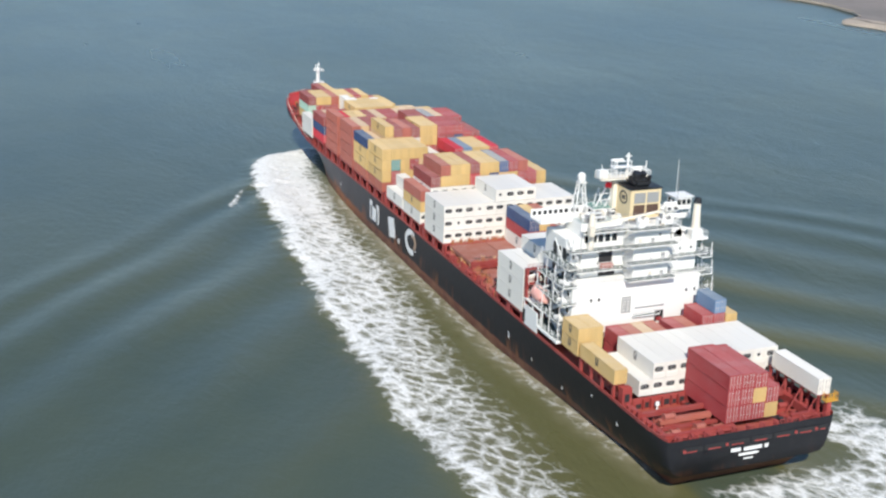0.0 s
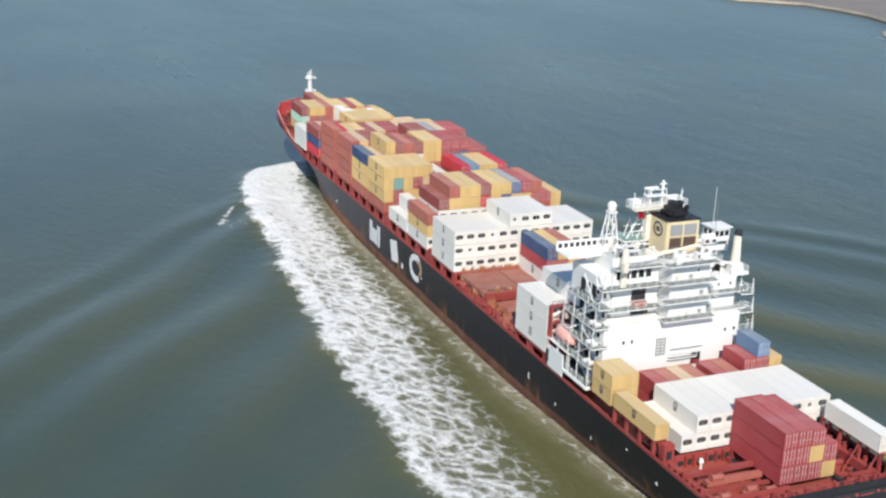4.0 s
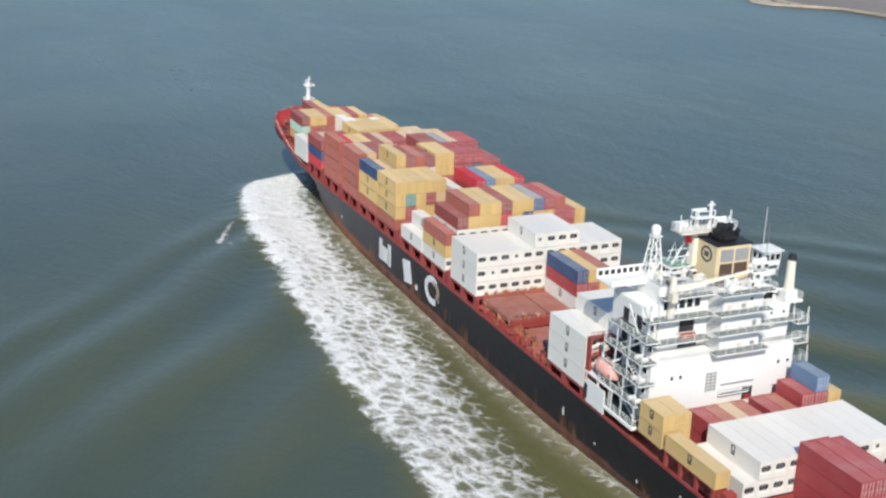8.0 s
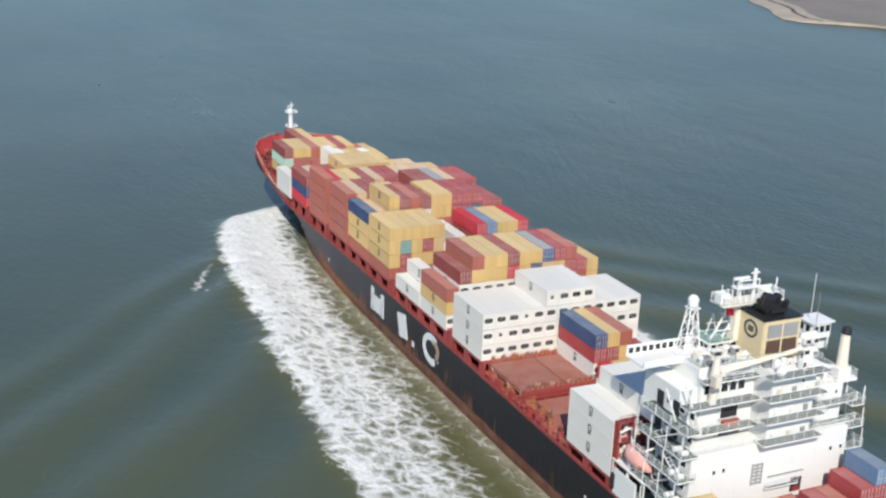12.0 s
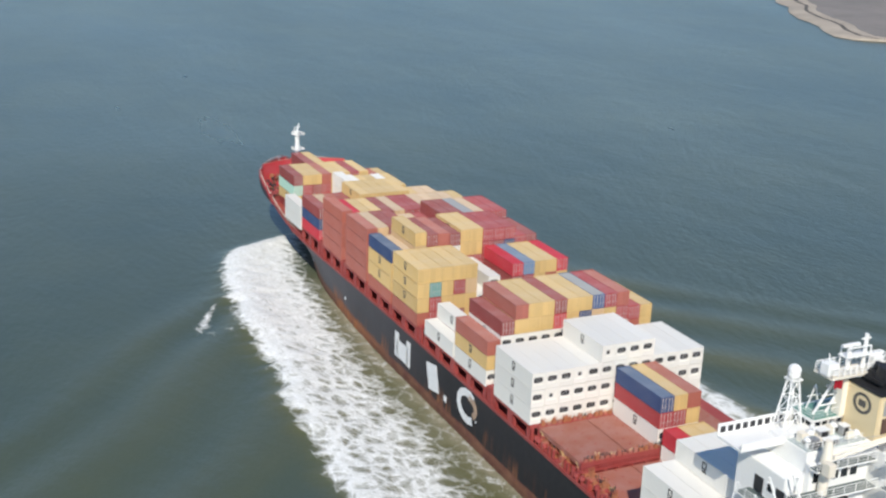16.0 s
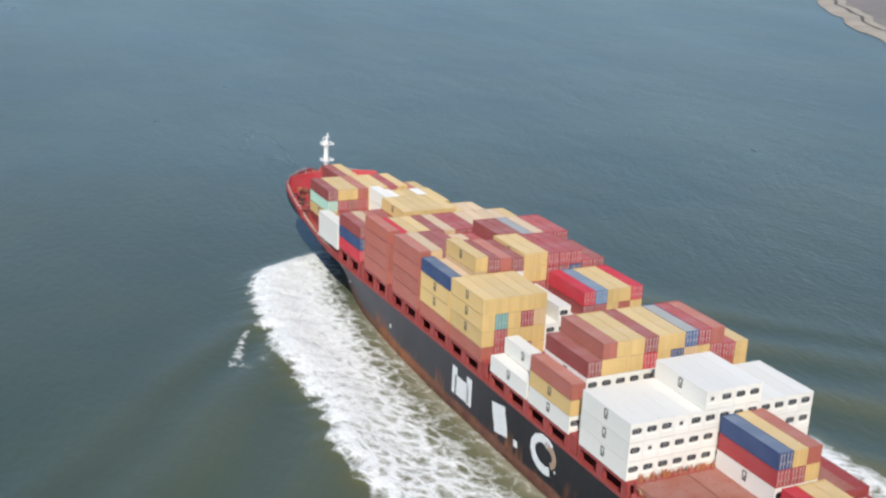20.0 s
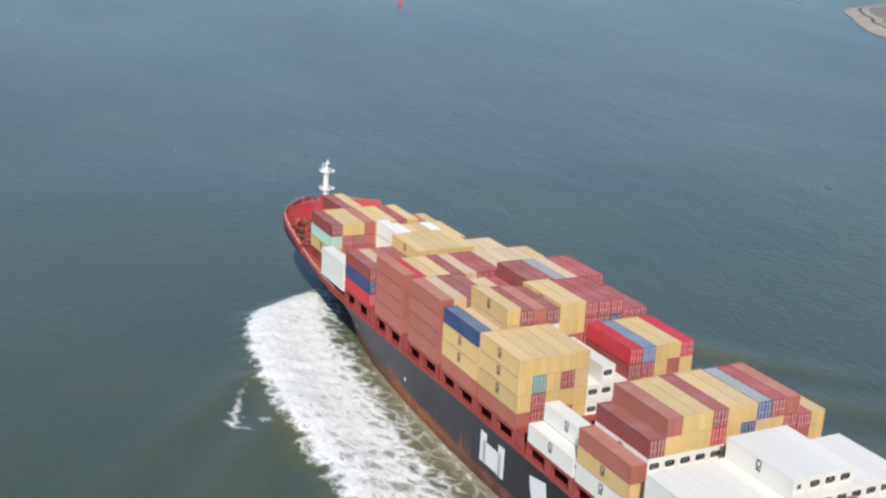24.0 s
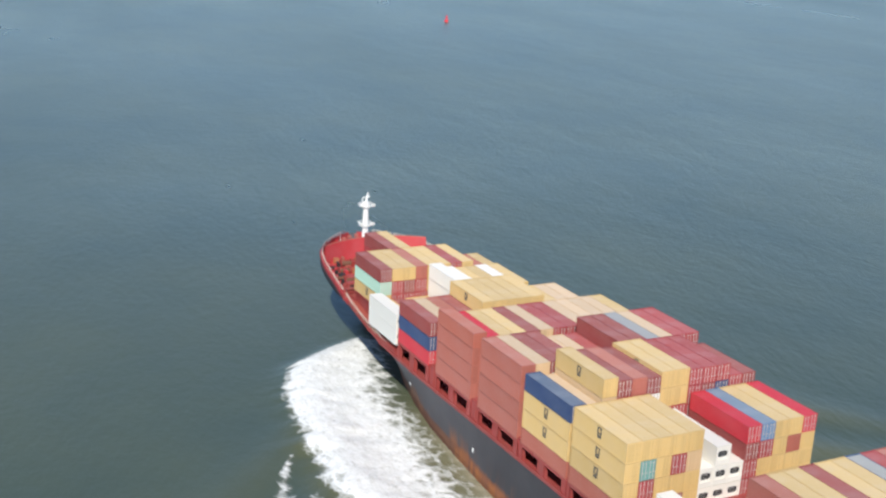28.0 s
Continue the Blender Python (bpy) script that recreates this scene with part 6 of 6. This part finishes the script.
    for k in range(11):
        x = -13.2 + k * 2.6
        box_part("stern_stay", (x - 0.18, x + 0.18, -94.0, -92.9, 6.1, 8.9), RED_STEEL, g)
        box_part("stern_port", (x + 0.5, x + 2.0, -93.6, -93.4, 6.2, 7.8), DARK, g, "dark opening inside the stern bulwark")
    v = thing("deck_ventilator", "pale weathered mushroom ventilator on the poop", "ventilator")
    bm = bmesh.new()
    rod(bm, (-8.4, -79.6, 6.0), (-8.4, -79.6, 7.4), 0.2, 8)
    rod(bm, (-8.4, -79.6, 7.2), (-8.4, -79.6, 7.7), 0.42, 10, 0.3)
    part("cowl", bm, SHIP_WHITE, v)


def bow_gear():
    """Chain pipes, rollers, rails and small fittings inside the bow bulwark."""
    g = thing("bow_fittings", "red and rust-brown chain gear and open pipes on the forecastle", "deck gear")
    rng = random.Random(17)
    for k in range(46):
        x, y = rng.uniform(-12.2, -3.6), rng.uniform(144.0, 159.2)
        zd = lerp_table(DECK_Z, y) - 1.75
        w, d, hh = rng.uniform(0.2, 0.7), rng.uniform(0.2, 0.7), rng.uniform(0.3, 1.4)
        mat, nm = rng.choice(((DARK, "pipe_mouth"), (DARK, "pipe_mouth"), (RED_STEEL, "fitting"), (FORE_RED, "fitting"), (RUST, "chain_stopper"), (PAINT["salmon"], "fitting")))
        if nm == "pipe_mouth":
            bm = bmesh.new()
            rod(bm, (x, y, zd), (x, y, zd + 0.25 + hh * 0.4), w * 0.9 + 0.15, 10)
            part(nm, bm, mat, g)
        else:
            box_part(nm, (x - w, x + w, y - d, y + d, zd, zd + hh), mat, g, bevel=0.05)
    for side in (-1, 1):
        pts = [(side * (lerp_table(DECK_B, y) - 0.3), y, lerp_table(DECK_Z, y) + 0.25) for y in (118, 126, 134, 142, 149, 155, 160, 164.5, 168, 170.5)]
        rail_part(g, pts, 0.8, CREAM, 1.5, 0.04)
    for a in np.linspace(-1, 1, 9):
        y = 170.2 - 6.5 * a * a
        x = a * 7.4
        zd = lerp_table(DECK_Z, y)
        box_part("fairlead", (x - 0.4, x + 0.4, y - 0.3, y + 0.3, zd - 0.2, zd + 0.5), rng.choice((PAINT["salmon"], RED_STEEL, SHIP_WHITE)), g, "worn fairlead at the bow rim", 0.08)


def forecastle():
    z = 8.2
    f = thing("forecastle_gear", "red painted breakwater, platforms and stores hatches on the forecastle", "deck gear")
    bm = bmesh.new()
    rows = []
    for k in range(17):
        a = -1 + 2 * k / 16
        y = 177.5 - 4.5 * a * a
        b = 12.8
        rows.append([bm.verts.new((a * b, y + o, zz)) for o, zz in ((0, 8.6), (1.2, 13.3), (1.45, 13.3), (0.25, 8.6))])
    for p, q in zip(rows, rows[1:]):
        for j in range(3):
            bm.faces.new((p[j], p[j + 1], q[j + 1], q[j]))
    part("breakwater", bm, FORE_RED, f, "curved red breakwater plate")
    bm = bmesh.new()
    for k in range(16):
        a0, a1 = -1 + 2 * k / 16, -1 + 2 * (k + 1) / 16
        rod(bm, (a0 * 12.8, 178.8 - 4.5 * a0 * a0, 13.35), (a1 * 12.8, 178.8 - 4.5 * a1 * a1, 13.35), 0.12, 5)
    part("breakwater_rail", bm, PAINT["salmon"], f, "pale worn top edge")
    bm = bmesh.new()
    rows = []
    for y in (150.5, 156, 162, 167, 171, 175, 179, 182, 185, 187):
        b, zz = (lerp_table(DECK_B, 0.86 * y + 9.0) - 1.0) / 0.93, lerp_table(DECK_Z, 0.86 * y + 9.0) - 1.66 - 1.6
        rows.append((bm.verts.new((-b, y, zz)), bm.verts.new((b, y, zz))))
    for p, q in zip(rows, rows[1:]):
        bm.faces.new((p[0], p[1], q[1], q[0]))
    part("deck_coating", bm, FORE_RED, f, "bright red coated forecastle deck")
    for x, y, sx, sy, h in ((-9.5, 163, 2.0, 1.6, 1.2), (-4.2, 160, 1.4, 1.4, 0.9), (5.5, 165, 1.8, 1.6, 1.1), (-12.6, 157.5, 1.2, 1.0, 1.6), (-6.5, 168.5, 1.6, 1.2, 0.8), (10, 160, 1.6, 1.6, 1.2)):
        box_part("stores_hatch", (x - sx, x + sx, y - sy, y + sy, z, z + h), RED_STEEL, f, bevel=0.08)
        box_part("hatch_opening", (x - sx * 0.6, x + sx * 0.6, y - sy - 0.04, y - sy + 0.02, z + 0.15, z + h * 0.85), DARK, f)
    rail_part(f, [(-15.4, 152.4, 7.6), (-6, 152.4, 7.6)], 1.1, PAINT["salmon"], 1.3, 0.06)
    rail_part(f, [(-12.3, 177.8, 11.3), (-9.6, 182.2, 11.4), (-6.0, 186.2, 11.5), (-2.6, 188.8, 11.6)], 0.9, RED_STEEL, 1.6)
    for x, y, s in ((-10.6, 167.5, 1.2), (-6.0, 164.0, 1.15), (-11.8, 160.6, 1.1), (-7.6, 157.6, 1.0), (-8.8, 171.2, 1.2), (-4.4, 168.2, 1.1), (-13.0, 163.6, 0.8), (-9.4, 154.6, 0.9), (-13.4, 155.6, 0.8), (6.0, 170.0, 1.2), (10.6, 166.5, 1.1), (3.2, 162.0, 1.0)):
        winch((x, y, z if y < 168 else z + 0.5), "rusty red mooring winch on the forecastle", s)
    for x, y in ((-13.8, 165.0), (-13.6, 170.0), (-12.0, 174.4), (-13.9, 158.2), (13.8, 165.0), (12.2, 174.0), (-3.0, 170.0), (2.0, 166.5)):
        bollard((x, y, 8.3 if y < 168 else 9.0))


def foremast():
    m = thing("foremast", "white tubular foremast with two crosstrees and lamps", "mast")
    bm = bmesh.new()
    rod(bm, (0, 181.0, 9.6), (0, 181.0, 24.4), 0.8, 12, 0.6)
    part("tube", bm, SHIP_WHITE, m)
    for z, w, r in ((17.8, 1.5, 0.9), (23.0, 1.5, 0.85)):
        bm = bmesh.new()
        rod(bm, (0, 181.0, z), (0, 181.0, z + 0.2), r * 1.35, 12)
        part("platform", bm, SHIP_WHITE, m)
        rail_part(m, [(-1.3, 179.8, z + 0.2), (1.3, 179.8, z + 0.2), (1.3, 182.2, z + 0.2), (-1.3, 182.2, z + 0.2), (-1.3, 179.8, z + 0.2)], 0.9, SHIP_WHITE, 0.9, 0.06)
        box_part("lamp", (-w, -w + 0.5, 180.6, 181.2, z + 0.2, z + 1.0), SHIP_WHITE, m)
        box_part("horn", (w - 0.3, w + 0.5, 180.4, 181.0, z + 0.1, z + 0.8), SHIP_WHITE, m)
    bm = bmesh.new()
    rod(bm, (0, 181.0, 24.4), (0.4, 181.0, 27.0), 0.3, 6, 0.12)
    rod(bm, (-0.6, 181.0, 25.6), (0.9, 181.0, 25.8), 0.16, 5)
    rod(bm, (-0.7, 181.0, 23.2), (-0.9, 181.0, 25.8), 0.14, 5)
    part("topmast", bm, SHIP_WHITE, m)
    bm = bmesh.new()
    for k in range(22):
        rod(bm, (-0.3, 180.35, 10.4 + k * 0.6), (0.3, 180.35, 10.4 + k * 0.6), 0.04, 4)
    part("ladder", bm, SHIP_WHITE, m)
    j = thing("jackstaff", "thin white jackstaff at the stem", "staff")
    bm = bmesh.new()
    rod(bm, (-3.6, 187.2, 10.4), (-3.6, 187.2, 14.6), 0.08, 5)
    part("staff", bm, SHIP_WHITE, j)


def deck_clutter():
    """Pipes, vents and lashing gear along the port and starboard passages and on the open hatches."""
    for side in (-1, 1):
        p = thing("deck_pipes", "red deck pipes and cable trays along the side passage", "pipes")
        for k, (x, dz, r) in enumerate(((14.9, -0.2, 0.16), (14.5, -0.22, 0.12), (15.3, -0.24, 0.1))):
            for y0, y1 in zip(range(-34, 130, 12), range(-22, 142, 12)):
                bm = bmesh.new()
                rod(bm, (side * x, y0, lerp_table(DECK_Z, y0) + dz), (side * x, y1, lerp_table(DECK_Z, y1) + dz), r, 5)
                part("pipe", bm, RED_STEEL, p)
    rng = random.Random(4)
    for k in range(26):
        y = -29.5 + k * 1.13 + rng.uniform(-0.3, 0.3)
        zd = lerp_table(DECK_Z, y) - 0.35
        kind = rng.randrange(3)
        if kind == 0:
            v = thing("deck_ventilator", "rust-stained red mushroom ventilator on the side deck", "ventilator", "ventilators along the open deck edge")
            bm = bmesh.new()
            x = -15.6 + rng.uniform(0, 0.8)
            rod(bm, (x, y, zd), (x, y, zd + 1.3), 0.28, 8)
            rod(bm, (x, y, zd + 1.2), (x, y, zd + 1.7), 0.5, 10, 0.4)
            part("cowl", bm, RED_STEEL if rng.random() < 0.7 else PAINT["salmon"], v)
        elif kind == 1:
            v = thing("lashing_bin", "rusty red steel bin of lashing gear at the deck edge", "bin", "lashing bins along the open deck edge")
            x = -15.5
            box_part("bin", (x - 0.4, x + 0.8, y - 0.45, y + 0.45, zd, zd + 1.0), RED_STEEL if rng.random() < 0.6 else HATCH, v, bevel=0.05)
        else:
            v = thing("lashing_post", "red steel lashing post at the deck edge", "post", "posts along the open deck edge")
            box_part("post", (-15.9, -15.5, y - 0.18, y + 0.18, zd, zd + 2.2), RED_STEEL, v)
            bm = bmesh.new()
            rod(bm, (-15.7, y, zd + 2.1), (-14.2, y + 0.4, zd + 0.9), 0.1, 5)
            part("brace", bm, RED_STEEL, v)
    for k in range(58):
        y = -29.5 + k * 0.5 + rng.uniform(-0.2, 0.2)
        zd = lerp_table(DECK_Z, y) - 0.35
        x = -14.3 + rng.uniform(-0.9, 0.9)
        w, d, hh = rng.uniform(0.35, 0.6), rng.uniform(0.3, 0.5), rng.uniform(1.1, 2.1)
        v = thing("lashing_rack", "rust-orange steel rack of lashing rods beside the hatch", "rack", "racks along the open hatch")
        box_part("frame", (x - w, x + w, y - d, y + d, zd, zd + hh), rng.choice((RUST, RUST, RED_STEEL, PAINT["brown"])), v, bevel=0.06)
        mat = rng.choice((RUST, RUST, PAINT["yellow"], RED_STEEL, DARK))
        for o in (-0.25, 0.0, 0.25):
            bm = bmesh.new()
            rod(bm, (x + o, y - d * 0.4, zd + hh - 0.1), (x + o * 1.6, y + d * 0.7, zd + hh + rng.uniform(0.4, 0.9)), 0.07, 5)
            part("lashing_rod", bm, mat, v)
    # red lashing frame between the white stack and the house
    f = thing("lashing_tower", "red steel lashing frame with cross rods beside the white stack", "lashing frame")
    for x in (-15.8, -13.5, -11.2):
        for y in (-43.4, -42.7):
            box_part("post", (x - 0.2, x + 0.2, y, y + 0.4, 8.0, 19.4), RED_STEEL, f)
    for z in (13.6, 16.4, 19.4):
        box_part("walkway", (-16.0, -11.0, -43.4, -42.3, z, z + 0.14), RED_STEEL, f)
        rail_part(f, [(-15.9, -43.35, z + 0.14), (-11.1, -43.35, z + 0.14)], 1.0, RED_STEEL, 1.0)
    c = thing("cross_deck", "terracotta lashing gear and coaming across the open deck", "coaming")
    for y in (-0.5, -13.1, -28.4):
        box_part("coaming", (-14.8, 14.8, y - 0.35, y + 0.15, 8.4, 10.9), RED_STEEL, c)
    # racks of lashing gear in rows across the deck, aft of the white stacks
    for y, x0, x1, z in ((-0.62, -14.0, 1.0, 11.65), (-13.2, -14.0, 0.6, 11.65), (-28.5, -13.6, 0.4, 11.65)):
        for k in range(int((x1 - x0) / 0.95)):
            x = x0 + k * 0.95 + rng.uniform(-0.15, 0.15)
            v = thing("lashing_rack", "rust-brown rack of turnbuckles and rods across the deck", "rack", "racks across the open deck")
            hh = rng.uniform(0.4, 0.9)
            box_part("frame", (x - 0.3, x + 0.3, y - 0.25, y + 0.25, z - 0.8, z - 0.8 + hh), rng.choice((RUST, HATCH, RUST, PAINT["brown"])), v, bevel=0.05)
            mat = rng.choice((RUST, RUST, PAINT["cream"], DARK))
            for o in (-0.2, 0.05, 0.25):
                bm = bmesh.new()
                rod(bm, (x + o, y - 0.1, z - 0.9 + hh), (x + o * 1.5, y + rng.uniform(-0.3, 0.3), z - 0.4 + hh), 0.06, 5)
                part("lashing_rod", bm, mat, v)


def build_buoy():
    b = thing("channel_buoy", "red lateral channel buoy afloat with a lattice top", "buoy", at=(165, 931, SEA), aboard=False)
    bm = bmesh.new()
    rod(bm, (0, 0, -0.8), (0, 0, 0.8), 1.7, 16, 1.5)
    part("float", bm, PAINT["buoy"], b)
    bm = bmesh.new()
    for k in range(4):
        a = k * math.tau / 4 + 0.4
        rod(bm, (0.9 * math.cos(a), 0.9 * math.sin(a), 0.8), (0.25 * math.cos(a), 0.25 * math.sin(a), 3.9), 0.1, 5)
    rod(bm, (0, 0, 1.5), (0, 0, 3.3), 0.95, 10, 0.6)
    part("lattice", bm, PAINT["buoy"], b)
    bm = bmesh.new()
    rod(bm, (0, 0, 3.9), (0, 0, 4.9), 0.65, 10, 0.1)
    part("topmark", bm, PAINT["buoy"], b)


sea()
wake_sheet()
shore()
build_buoy()
build_ship()
laid(deckhouse, 1.0, 0.0, 1.1, -2.15, 1.0, 0.2)
laid(funnel, 1.0, 0.0, 1.1, -2.15, 1.0, 0.2)
laid(radar_mast, 1.0, 0.0, 1.1, -2.15, 1.0, 0.2)
laid(dome_mast, 1.0, 0.0, 1.1, -2.15, 1.0, 0.2)
laid(house_top_gear, 1.0, 0.0, 1.1, -2.15, 1.0, 0.2)
laid(stores_crane, 1.0, 0.0, 1.1, -2.15, 1.0, 0.2)
laid(stern_crane, 1.0, 0.0, 1.1, -2.15, 1.0, 0.2)
laid(lifeboat, 1.0, 0.0, 1.1, -2.15, 1.0, 0.2)
laid(stern_gear, 1.0, 0.0, 1.08, -6.48, 1.0, -1.5)
laid(forecastle, 0.93, 0.0, 0.86, 9.0, 1.0, 1.6)
laid(foremast, 1.0, 0.0, 0.9, 2.4, 0.83, 2.0)
poop_gear()
bow_gear()
hatch_covers()
side_pedestals()
lashing_bridges()
deck_clutter()
load_cargo()


def motions():
    """Everything aboard sails with the ship, and so does her wake."""
    for ob in ABOARD:
        base = ob.matrix_basis.copy()
        walk(ob, [(t, sailed(t) @ base) for t in range(0, 29, 2)])


motions()
